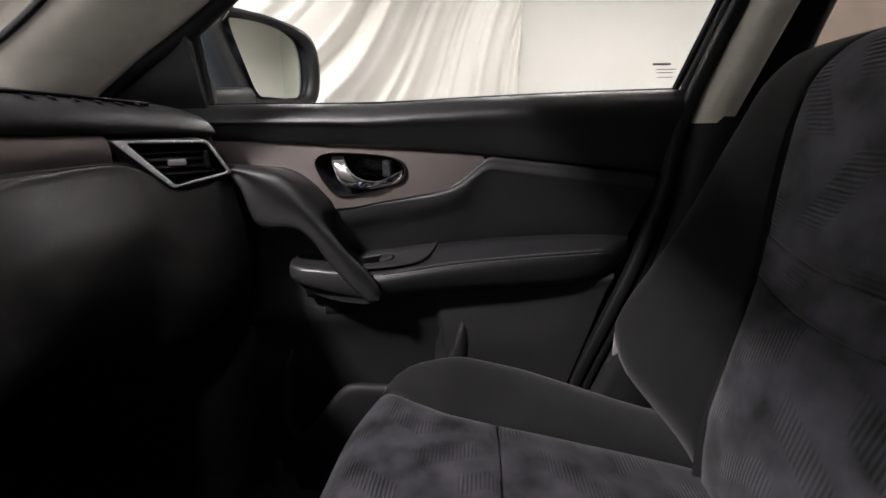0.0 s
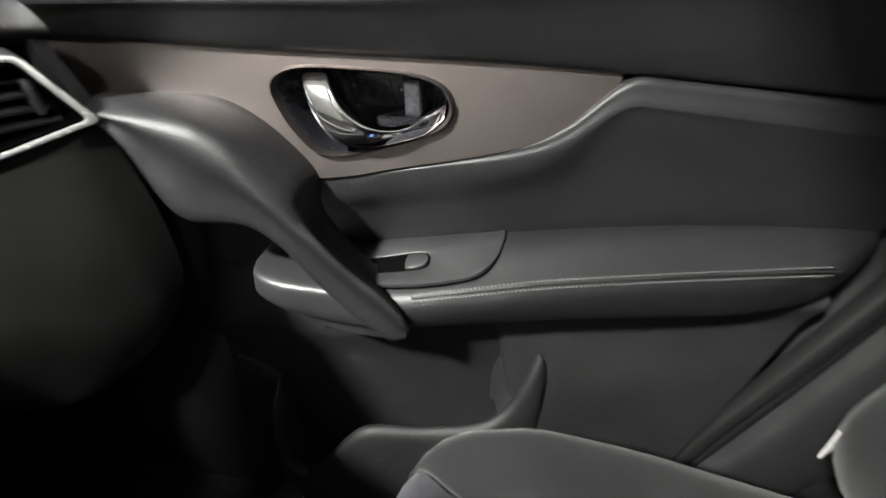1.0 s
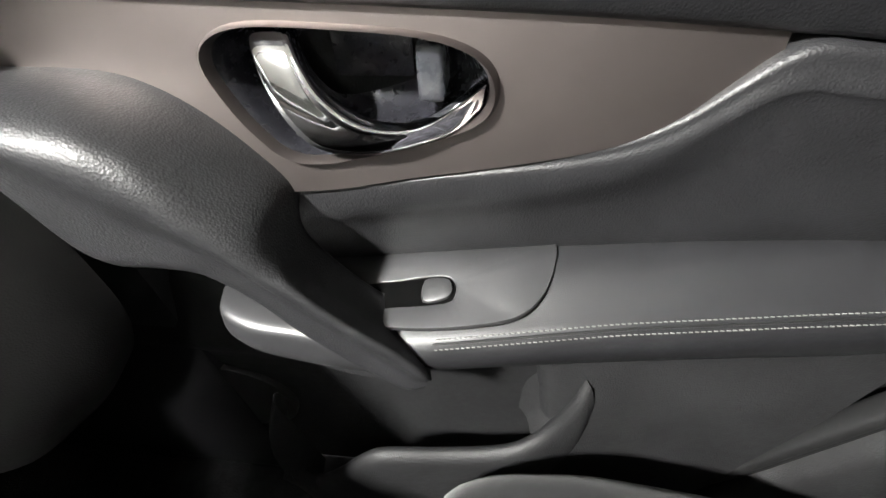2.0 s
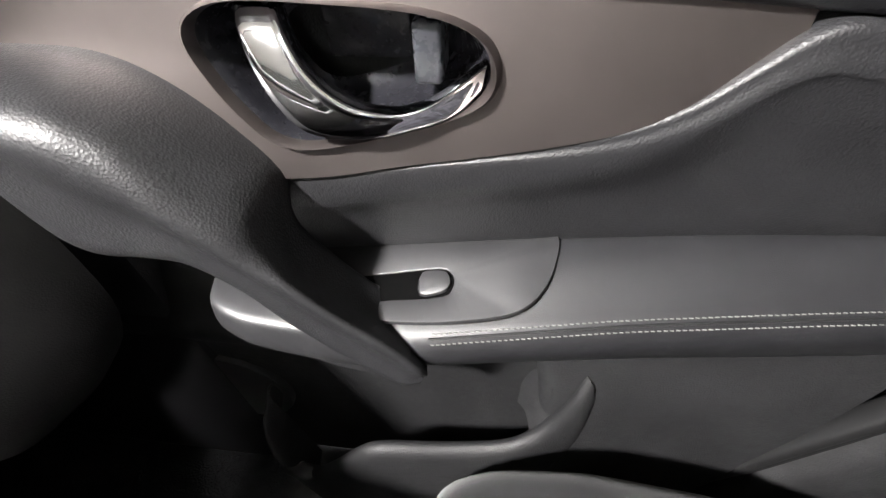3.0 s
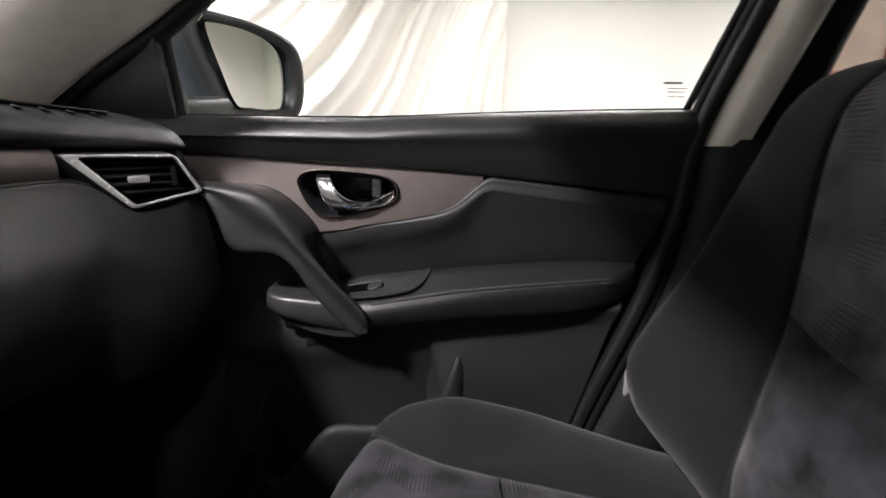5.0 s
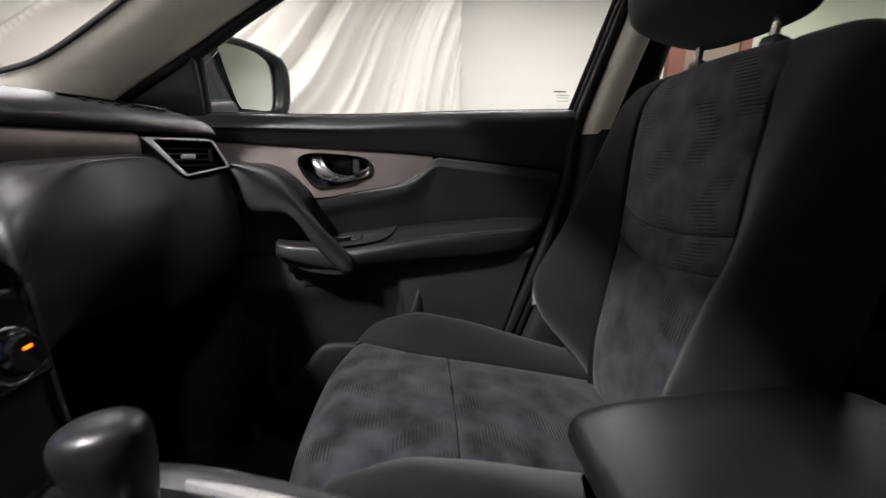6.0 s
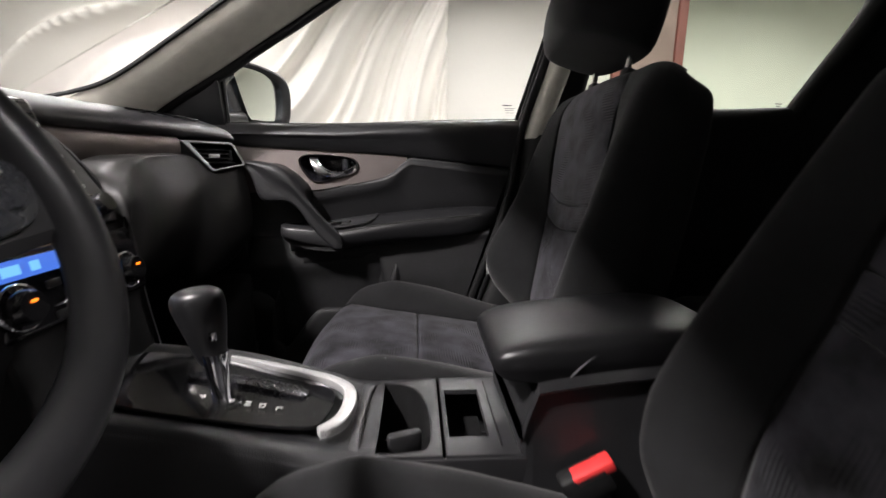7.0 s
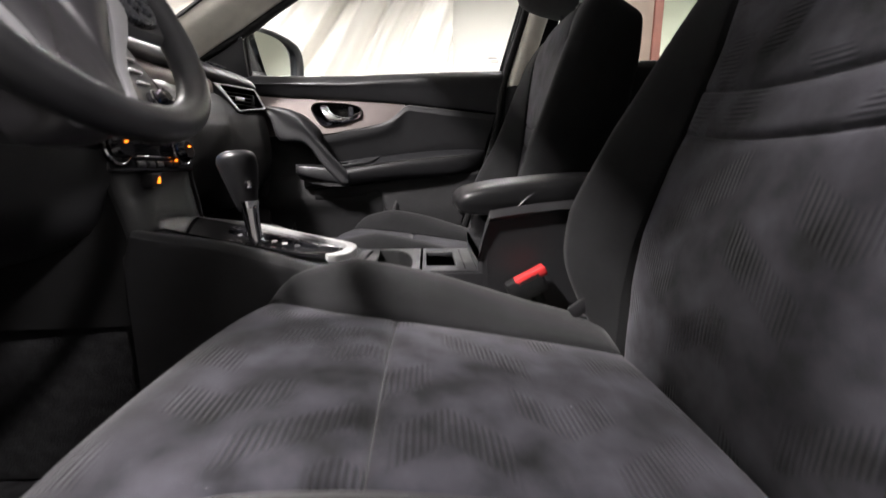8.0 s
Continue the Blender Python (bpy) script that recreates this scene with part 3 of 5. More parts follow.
sheet(bm, [ring_at(1.045, 0.004), ring_at(1.035, -0.001), ring_at(1.012, -0.003), ring_at(0.985, 0.001), ring_at(0.97, 0.008)], loop=True)
part("bowl_rim", thick(bm, 0.001), TRIM, handle, "satin rim of the handle's bowl")

# chrome pull lever: broad above, sweeping down and along to the rear
lever_rows = []
for a, b, y in (((-0.068, 0.759), (-0.046, 0.758), 0.012), ((-0.064, 0.747), (-0.040, 0.747), 0.003), ((-0.057, 0.731), (-0.031, 0.734), -0.004), ((-0.046, 0.715), (-0.018, 0.7235), -0.009), ((-0.030, 0.7025), (-0.002, 0.7165), -0.012), ((-0.004, 0.6995), (0.018, 0.7145), -0.012), ((0.022, 0.7035), (0.036, 0.7185), -0.010), ((0.048, 0.7105), (0.053, 0.7275), -0.004), ((0.064, 0.7200), (0.0665, 0.7345), 0.005)):
    a, b = Vector(a), Vector(b)
    a, b = a - 0.12 * (b - a), b + 0.06 * (b - a)
    at = lambda k, d: (a.lerp(b, k)[0], y + d + 0.6 * tilt_y(a.lerp(b, k)[1]), a.lerp(b, k)[1])
    lever_rows.append([at(0.0, 0.014), at(0.0, 0.004), at(0.05, 0.0005), at(0.5, -0.0008), at(0.80, -0.0008), at(0.85, -0.0028), at(0.95, -0.0028), at(1.0, 0.001), at(1.0, 0.008), at(0.6, 0.014)])
part("lever", tube(bmesh.new(), net(lever_rows, 3, 5, loop=True)), CHROME, handle, "chrome pull lever")
part("lever_pad", plate([tuple(p) for p in cr_loop([(0.016, 0.7125), (0.030, 0.7165), (0.052, 0.7225), (0.0625, 0.7265), (0.060, 0.7185), (0.045, 0.711), (0.026, 0.7065), (0.017, 0.7075)], 3)], lambda u, v, w: Vector((u, -0.0065 + 0.6 * tilt_y(v) + 0.25 * max(0, u - 0.02) - w, v)), 0.0025, 0.001), FINGER, handle, "brushed finger pad of the lever")
part("lock_post", box((0.016, 0.034, 0.034), (0.034, 0.030, 0.736), 0.003, seg=3), LOCK, handle, "smooth grey lock slider")
part("bowl_back", box((0.055, 0.006, 0.034), (-0.010, 0.058, 0.734), 0.002), BOWL, handle, "dark back of the bowl")

# the panel below the trim, with a rounded lip along its upper edge
rows = []
for x in (-0.10, -0.04, 0.02, 0.08, 0.12, 0.15, 0.175, 0.195, 0.212, 0.228, 0.25, 0.30, 0.36, 0.43, 0.50, 0.555):
    t = trim_low(x) - 0.003 if x < 0.214 else min(belt_z(x) - 0.001, 0.759)
    a = arm_in(x)
    r = curve([(0.05, 0.003), (0.15, 0.0055), (0.22, 0.009)], x)
    rows.append([(x, 0.020, t + 0.002), (x, 0.004, t), (x, 0.0015, t - r), (x, -0.0005, t - 2.2 * r), (x, 0.002, t - 0.028), (x, 0.014, a + 0.50 * (t - a)), (x, 0.025, a + 0.14 * (t - a)), (x, 0.034, a - 0.010)])
rows = [to_seal(r, 0.25, 0.555) for r in rows]
bm = bmesh.new()
sheet(bm, net(rows, 4, 3))
part("middle_panel", thick(bm, 0.006), PLASTIC, door, "black grained middle panel")

# armrest
rows = []
for x in (-0.13, -0.06, 0.0, 0.03, 0.10, 0.20, 0.30, 0.38, 0.44, 0.475, 0.49):
    i, e, l = arm_in(x), arm_edge(x), arm_low(x)
    k = curve([(0.38, 1.0), (0.44, 0.85), (0.475, 0.5), (0.49, 0.1)], x)
    f = curve([(-0.13, 0.6), (-0.06, 0.9), (0.0, 1.0)], x)
    y = lambda v: 0.036 + (v - 0.036) * k * f * (1 - 0.40 * min(1.0, max(0.0, (x - 0.03) / 0.40)))
    m = lambda v: i + (v - i) * (0.4 + 0.6 * k)
    rows.append([(x, y(0.050), i - 0.012), (x, y(0.036), i), (x, y(0.005), i - 0.003), (x, y(-0.030), m(e + 0.004)), (x, y(-0.046), m(e - 0.004)), (x, y(-0.054), m(e - 0.020)), (x, y(-0.047), m(l + 0.014)), (x, y(-0.032), m(l)), (x, y(0.0), m(l - 0.004)), (x, y(0.050), m(l + 0.002))])
part("armrest", tube(bmesh.new(), net(rows, 4, 3, loop=True)), LEATHER, door, "black leatherette armrest", sharp=60)

# two rows of stitches and the seam between them
edge_y = lambda x: 0.036 + (-0.046 - 0.036) * (1 - 0.40 * min(1.0, max(0.0, (x - 0.03) / 0.40)))
top = lambda x, d: (x, edge_y(x) + 0.011 * d - 0.0008, arm_edge(x) - 0.0030 + 0.0075 * d)
for d, tag in ((0.30, "upper"), (-0.32, "lower")):
    bm = bmesh.new()
    for x in np.arange(0.036, 0.432, 0.0042):
        b = box((0.0026, 0.0008, 0.0008), top(x, d), 0)
        me = bpy.data.meshes.new("stitch")
        b.to_mesh(me)
        b.free()
        bm.from_mesh(me)
        bpy.data.meshes.remove(me)
    tagged(part("stitching", bm, STITCH, door, "row of pale stitches along the armrest"), kind="stuff")
part("armrest_seam", rod([top(x, 0.0) for x in np.linspace(0.033, 0.44, 9)], 0.0012, 6), RUBBER, door)


def arm_top(x, y):
    """Height of the armrest's upper side."""
    i, e = arm_in(x) - 0.003, arm_edge(x) + 0.004
    return i + (e - i) * min(1.0, max(0.0, (0.020 - y) / 0.052)) - 0.0002


seam = cr([(0.128, 0.036), (0.1265, 0.012), (0.117, -0.014), (0.098, -0.031), (0.060, -0.0385), (0.0, -0.040), (-0.09, -0.034)], 5)
outline = [tuple(p) for p in seam] + [(-0.11, 0.0), (-0.09, 0.034)]
slot = cr_loop([(-0.034, -0.004), (0.0, 0.001), (0.036, 0.004), (0.047, -0.002), (0.048, -0.012), (0.040, -0.019), (0.0, -0.022), (-0.034, -0.024)], 3)
on_arm = lambda u, v, w: Vector((u, v, arm_top(u, v) + 0.0032 + w))
part("switch_panel", plate(outline, on_arm, 0.0040, 0.001, holes=[[tuple(p) for p in slot]]), SMOOTH, door, "smooth dark window switch panel")
# flat plate, not a hole; the recess's shade is its colour
switch = part("window_switch", plate([tuple(p) for p in slot], on_arm, 0.0032), RECESS_BLACK, door, "window switch slot, near-black for the shade of a recess")
part("rocker", plate([tuple(p) for p in cr_loop([(0.022, 0.0005), (0.038, 0.0015), (0.0445, -0.003), (0.0455, -0.011), (0.039, -0.0165), (0.022, -0.0175)], 3)], lambda u, v, w: Vector((u, v, arm_top(u, v) + 0.0042 + w * (1 + 6 * (u - 0.012)))), 0.0042, 0.0012), SMOOTH, switch, "grey rocker of the switch")
for u in (-0.026, -0.014):
    part("switch_mark", box((0.005, 0.006, 0.0006), (u, -0.011, arm_top(u, -0.011) + 0.0067), 0), SMOOTH, switch)

# rounded nose of the armrest below the pull handle
rows = []
for x, k in ((-0.152, 0.25), (-0.146, 0.7), (-0.12, 0.95), (-0.09, 1.0), (-0.05, 1.0), (-0.01, 0.95)):
    zt = curve([(-0.152, 0.560), (-0.09, 0.556), (-0.01, 0.550)], x)
    h = curve([(-0.152, 0.028), (-0.10, 0.042), (-0.01, 0.055)], x)
    rows.append([(x, 0.04, zt), (x, -0.01, zt + 0.002), (x, -0.036 * k - 0.008, zt), (x, -0.047 * k - 0.006, zt - 0.010), (x, -0.048 * k - 0.006, zt - 0.8 * h), (x, -0.036 * k, zt - h), (x, 0.04, zt - h)])
part("armrest_nose", tube(bmesh.new(), net(rows, 4, 4, loop=True)), SMOOTH, door, "smooth rounded front end of the armrest", sharp=60)

# dark carrier that joins the nose to the foot of the pull handle
rows = []
for x, zb in ((-0.150, 0.520), (-0.135, 0.510), (-0.118, 0.505), (-0.080, 0.495), (-0.045, 0.490), (-0.005, 0.488), (0.026, 0.490)):
    d = curve([(-0.150, 0.012), (-0.118, 0.034), (-0.05, 0.046), (0.026, 0.048)], x)
    rows.append([(x, 0.03, zb + 0.035), (x, -d + 0.006, zb + 0.035), (x, -d, zb + 0.024), (x, -d, zb + 0.006), (x, -d + 0.006, zb), (x, 0.03, zb + 0.004)])
part("armrest_carrier", tube(bmesh.new(), net(rows, 3, 3, loop=True)), HARD, door, "black lower carrier of the armrest", sharp=60)

# the sweeping pull handle: upper edge on the door, a ridge, and a lower edge that stands off
stations = [
    ((-0.262, 0.000, 0.742), (-0.235, -0.062, 0.741), (-0.236, -0.058, 0.735)),
    ((-0.214, 0.000, 0.741), (-0.190, -0.067, 0.737), (-0.213, -0.060, 0.708)),
    ((-0.170, 0.000, 0.737), (-0.143, -0.070, 0.727), (-0.196, -0.060, 0.655)),
    ((-0.140, 0.000, 0.729), (-0.121, -0.070, 0.714), (-0.176, -0.060, 0.637)),
    ((-0.112, -0.001, 0.714), (-0.109, -0.070, 0.701), (-0.146, -0.060, 0.636)),
    ((-0.088, -0.002, 0.694), (-0.095, -0.070, 0.681), (-0.118, -0.060, 0.634)),
    ((-0.066, -0.008, 0.668), (-0.080, -0.069, 0.661), (-0.099, -0.060, 0.622)),
    ((-0.064, -0.024, 0.642), (-0.065, -0.068, 0.640), (-0.082, -0.060, 0.603)),
    ((-0.056, -0.034, 0.618), (-0.048, -0.068, 0.624), (-0.064, -0.060, 0.574)),
    ((-0.029, -0.036, 0.580), (-0.021, -0.068, 0.592), (-0.033, -0.060, 0.536)),
    ((0.004, -0.036, 0.547), (0.010, -0.068, 0.560), (-0.004, -0.060, 0.507)),
    ((0.021, -0.036, 0.524), (0.028, -0.067, 0.536), (0.010, -0.060, 0.497)),
    ((0.029, -0.040, 0.511), (0.033, -0.060, 0.517), (0.025, -0.057, 0.499)),
]
rows = []
for u, r, l in stations:
    u, r, l = Vector(u), Vector(r), Vector(l)
    face = r.lerp(l, 0.5) + Vector((0, 0.003, 0))
    back_l = Vector((l.x, l.y + 0.030, l.z + 0.004))
    back_u = Vector((u.x, max(u.y, -0.02) + 0.012, u.z - 0.004))
    rows.append([u, u.lerp(r, 0.45) + Vector((0, -0.005, 0.004)), u.lerp(r, 0.82) + Vector((0, -0.002, 0.002)), r.lerp(l, 0.16), face, l, back_l, back_u])
part("pull_handle", tube(bmesh.new(), net(rows, 5, 4, loop=True)), PLASTIC, door, "black grained sweeping pull handle", sharp=70)

# lower panel with the map pocket
rows = []
for x in (-0.10, 0.0, 0.07, 0.125):
    l = arm_low(x)
    rows.append([(x, 0.04, l + 0.012), (x, 0.006, l - 0.004), (x, 0.002, l - 0.018), (x, 0.002, l - 0.032), (x, 0.006, l - 0.044), (x, 0.014, l - 0.050), (x, 0.03, l - 0.052)])
for x in (0.165, 0.20, 0.28, 0.36, 0.45, 0.52):
    l = arm_low(x)
    e = curve([(0.165, 0.008), (0.22, 0.006), (0.32, 0.0)], x)
    rows.append([(x, 0.04, l + 0.012), (x, 0.006, l - 0.004), (x, 0.010 - e, l - 0.04), (x, -0.006 - e, 0.40), (x, -0.016 - e, 0.30), (x, -0.026, 0.20), (x, -0.02, 0.06)])
rows = [to_seal(r, 0.165, 0.52) for r in rows]
bm = bmesh.new()
sheet(bm, net(rows, 4, 4))
part("lower_panel", thick(bm, 0.006), HARD, door, "black grained lower panel")
rows = []
for x in (-0.50, -0.36, -0.26, -0.14, 0.0, 0.10, 0.19):
    l = arm_low(max(x, -0.2))
    rows.append([(x, 0.074, 0.80), (x, 0.074, 0.70), (x, 0.052, l + 0.06), (x, 0.036, l + 0.03), (x, 0.022, l - 0.005), (x, 0.012, l - 0.05), (x, 0.026, 0.38), (x, 0.030, 0.28), (x, 0.030, 0.18), (x, 0.030, 0.05)])
bm = bmesh.new()
sheet(bm, net(rows, 4, 4))
part("pocket_back", thick(bm, 0.006), HARD, door)
rows = []
for x, z, y in ((0.180, 0.436, -0.004), (0.173, 0.414, -0.014), (0.164, 0.388, -0.019), (0.153, 0.358, -0.023), (0.136, 0.335, -0.031), (0.104, 0.318, -0.040), (0.034, 0.309, -0.047), (-0.036, 0.310, -0.054), (-0.068, 0.286, -0.056), (-0.105, 0.236, -0.058), (-0.149, 0.190, -0.058), (-0.182, 0.245, -0.058), (-0.178, 0.320, -0.050), (-0.172, 0.36, -0.02)):
    rows.append([(x + 0.002, y + 0.012, z - 0.03), (x + 0.001, y + 0.008, z), (x, y, z + 0.003), (x + 0.004, y - 0.006, z - 0.010), (x + 0.012, y - 0.006, z - 0.06), (x + 0.016, y + 0.002, max(0.06, z - 0.2))])
bm = bmesh.new()
sheet(bm, net(rows, 4, 4))
part("map_pocket", thick(bm, 0.003), HARD, door, "black map pocket with a rounded lip")
bm = bmesh.new()
sheet(bm, net([[(0.122, 0.022, z0), (0.5 * (0.126 + x), 0.004, 0.5 * (z0 + z)), (x, y + 0.002, z)] for z0, x, y, z in ((0.432, 0.178, -0.006, 0.432), (0.400, 0.166, -0.017, 0.394), (0.360, 0.153, -0.021, 0.358), (0.310, 0.134, -0.029, 0.334))], 3, 3))
part("pocket_fin", thick(bm, 0.003), HARD, door, "end web of the map pocket")
grille = part("speaker_grille", plate([(-0.27 + 0.085 * math.cos(a), 0.27 + 0.085 * math.sin(a)) for a in np.linspace(0, 2 * math.pi, 41)[:-1]], on_door(0.026), 0.012, 0.004), SMOOTH, door, "round speaker grille")

# window: glass, run channels and the black corner piece behind the mirror
bm = bmesh.new()
sheet(bm, [[(-0.45, 0.052, 0.82), (0.57, 0.052, 0.85)], [(0.10, -0.06, 1.27), (0.69, -0.06, 1.27)]])
pane = part("window_glass", thick(bm, 0.004), GLASS, door, "clear raised window glass")
pane.visible_shadow = False
corner = [(-0.297, 0.835), (-0.292, 0.990), (-0.36, 0.955), (-0.46, 0.898), (-0.56, 0.838)]
part("corner_piece", plate(corner, lambda u, v, w: Vector((u, 0.030 - 0.35 * max(0, v - 0.86) - w, v)), 0.02, 0.004), SEAL, door, "black triangular corner cover")
part("window_bar", rod([(-0.297, 0.03, 0.835), (-0.294, 0.012, 0.91), (-0.289, -0.006, 0.985)], 0.008, 8), RUBBER, door, "black front bar of the window")
part("frame_front", rod([(-0.53, 0.0, 0.845), (-0.385, -0.012, 0.920), (-0.285, -0.014, 0.974), (-0.18, -0.026, 1.036), (-0.036, -0.046, 1.114), (0.20, -0.095, 1.25)], [0.012, 0.014, 0.016, 0.014, 0.012, 0.011], 10), RUBBER, door, "black window frame along the screen pillar")
part("frame_rear", rod([(0.545, 0.024, 0.84), (0.565, 0.008, 0.92), (0.602, -0.03, 1.06), (0.66, -0.085, 1.27)], 0.010, 10), RUBBER, door, "black rear window frame")
part("glass_run", rod([(0.533, 0.036, 0.85), (0.553, 0.02, 0.92), (0.590, -0.02, 1.06), (0.645, -0.075, 1.27)], 0.006, 8), RUBBER, door, "black rubber glass run")
part("sill_seal", rod([(x, 0.046, sill_z(x) + 0.001) for x in np.linspace(-0.30, 0.545, 8)], 0.004, 8), RUBBER, door, "black rubber window wiper seal")
bars = [(0.505, 0.029, 0.911), (0.514, 0.031, 0.903), (0.513, 0.026, 0.898), (0.508, 0.010, 0.891), (0.522, 0.012, 0.891)]
for x, w, z in bars:
    h = 0.0030 if z > 0.91 else 0.0013
    part("etched_mark", box((w, 0.0008, h), (x + 0.004, 0.0365 - 0.29 * (z - 0.87), z), 0), INK, door, "small printed glass mark")

# ---- door mirror outside the window ----
mirror = thing("door_mirror", "dark blue-grey painted door mirror on the passenger's side", "door mirror")
gx, gn = Vector((0.50, 0.866, 0.0)), Vector((0.866, -0.50, 0.0))
mid = Vector((-0.305, 0.316, 0.961))
shape = cr_loop([(-0.130, 0.070), (-0.112, 0.085), (-0.02, 0.090), (0.072, 0.077), (0.107, 0.050), (0.116, 0.0), (0.106, -0.060), (0.074, -0.083), (-0.030, -0.086), (-0.068, -0.080), (-0.102, -0.010)], 4)


def mirror_ring(k, depth, lean=0.0, cheek=0.0):
    """cheek: how far the housing reaches past the glass towards the car."""
    return [mid + gx * (p[0] * k + lean - cheek * max(0.0, min(1.0, -(p[0] + 0.02) / 0.06))) + Vector((0, 0, p[1] * k)) + gn * depth for p in shape]


part("housing", tube(bmesh.new(), [mirror_ring(0.35, -0.160, -0.075, 0.02), mirror_ring(0.74, -0.146, -0.066, 0.03), mirror_ring(0.95, -0.108, -0.048, 0.04), mirror_ring(1.08, -0.060, -0.024, 0.05), mirror_ring(1.16, -0.010, -0.003, 0.055), mirror_ring(1.18, 0.006, 0, 0.05), mirror_ring(1.14, 0.015, 0, 0.035), mirror_ring(0.96, 0.010), mirror_ring(0.93, -0.004), mirror_ring(0.92, -0.032)]), PAINT, mirror, "dark painted housing", sharp=60)
bm = bmesh.new()
sheet(bm, [mirror_ring(1.15, 0.013, 0, 0.020), mirror_ring(1.08, 0.017, 0, 0.008), mirror_ring(0.97, 0.013), mirror_ring(0.90, 0.003)], loop=True)
part("rim", thick(bm, 0.002), SMOOTH, mirror, "black inner rim")
bm = bmesh.new()
bm.faces.new([bm.verts.new(p - gn * 0.19 * (p - mid).dot(gx)) for p in mirror_ring(0.92, 0.0075)])
bmesh.ops.recalc_face_normals(bm, faces=bm.faces)
part("mirror_glass", thick(bm, -0.002), MIRROR, mirror, "mirror glass")
part("foot", box((0.10, 0.17, 0.05), (-0.375, 0.165, 0.868), 0.018, pose(0, 0, 0, 6, 0, -10), seg=3), SMOOTH, mirror, "painted mirror foot")
part("foot_base", box((0.10, 0.03, 0.07), (-0.375, 0.085, 0.865), 0.01), SMOOTH, mirror, "black mirror base on the door")


# ---- front seats ----
def pillow(name, surface, u0, u1, v0, v1, mat, parent, label="", nu=18, nv=18, dip=0.007, edge=0.016, inward=(0, 0, -0.03), across=False):
    """A padded panel on surface(u, v) -> (place, normal): it dips at its borders to make the seams. across: the cloth is laid turned by a quarter."""
    us, vs = np.linspace(0, 1, nu), np.linspace(0, 1, nv)
    us = 0.5 - 0.5 * np.cos(np.pi * us) * (0.55 + 0.45 * np.abs(np.cos(np.pi * us)))
    vs = 0.5 - 0.5 * np.cos(np.pi * vs) * (0.55 + 0.45 * np.abs(np.cos(np.pi * vs)))
    pts = [[surface(u0 + (u1 - u0) * a, v0 + (v1 - v0) * b) for a in us] for b in vs]
    place = [[p for p, n in row] for row in pts]
    wide = sum((place[nv // 2][i + 1] - place[nv // 2][i]).length for i in range(nu - 1))
    long = sum((place[i + 1][nu // 2] - place[i][nu // 2]).length for i in range(nv - 1))
    grid, uv, acc = [], [], 0.0
    for i in range(nv):
        line, tex = [], []
        if i:
            acc += (place[i][nu // 2] - place[i - 1][nu // 2]).length
        for j in range(nu):
            d = min(us[j] * wide, (1 - us[j]) * wide, vs[i] * long, (1 - vs[i]) * long)
            k = min(1.0, d / edge)
            p, n = pts[i][j]
            line.append(p - n * dip * (1 - math.sqrt(max(0.0, 1 - (1 - k) ** 2))))
            warp = ((us[j] - 0.5) * wide + 0.37 * v0, acc + 1.7 * v0)
            tex.append(warp[::-1] if across else warp)
        grid.append(line)
        uv.append(tex)
    bm = bmesh.new()
    front = sheet(bm, grid, uv=uv)
    ring = [(0, j) for j in range(nu)] + [(i, nu - 1) for i in range(1, nv)] + [(nv - 1, j) for j in range(nu - 2, -1, -1)] + [(i, 0) for i in range(nv - 2, 0, -1)]
    low = [bm.verts.new(pts[i][j][0] + Vector(inward)) for i, j in ring]
    for a in range(len(ring)):
        b = (a + 1) % len(ring)
        bm.faces.new((front[ring[b][0]][ring[b][1]], front[ring[a][0]][ring[a][1]], low[a], low[b]))
    bmesh.ops.recalc_face_normals(bm, faces=bm.faces)
    return part(name, bm, mat, parent, label, sharp=75)


def surface_of(place):
    """The surface with its outward normal, from a function of place alone."""
    def both(u, v):
        h = 1e-3
        p = place(u, v)
        n = (place(u, v + h) - place(u, v - h)).cross(place(u + h, v) - place(u - h, v))
        return p, n.normalized()
    return both


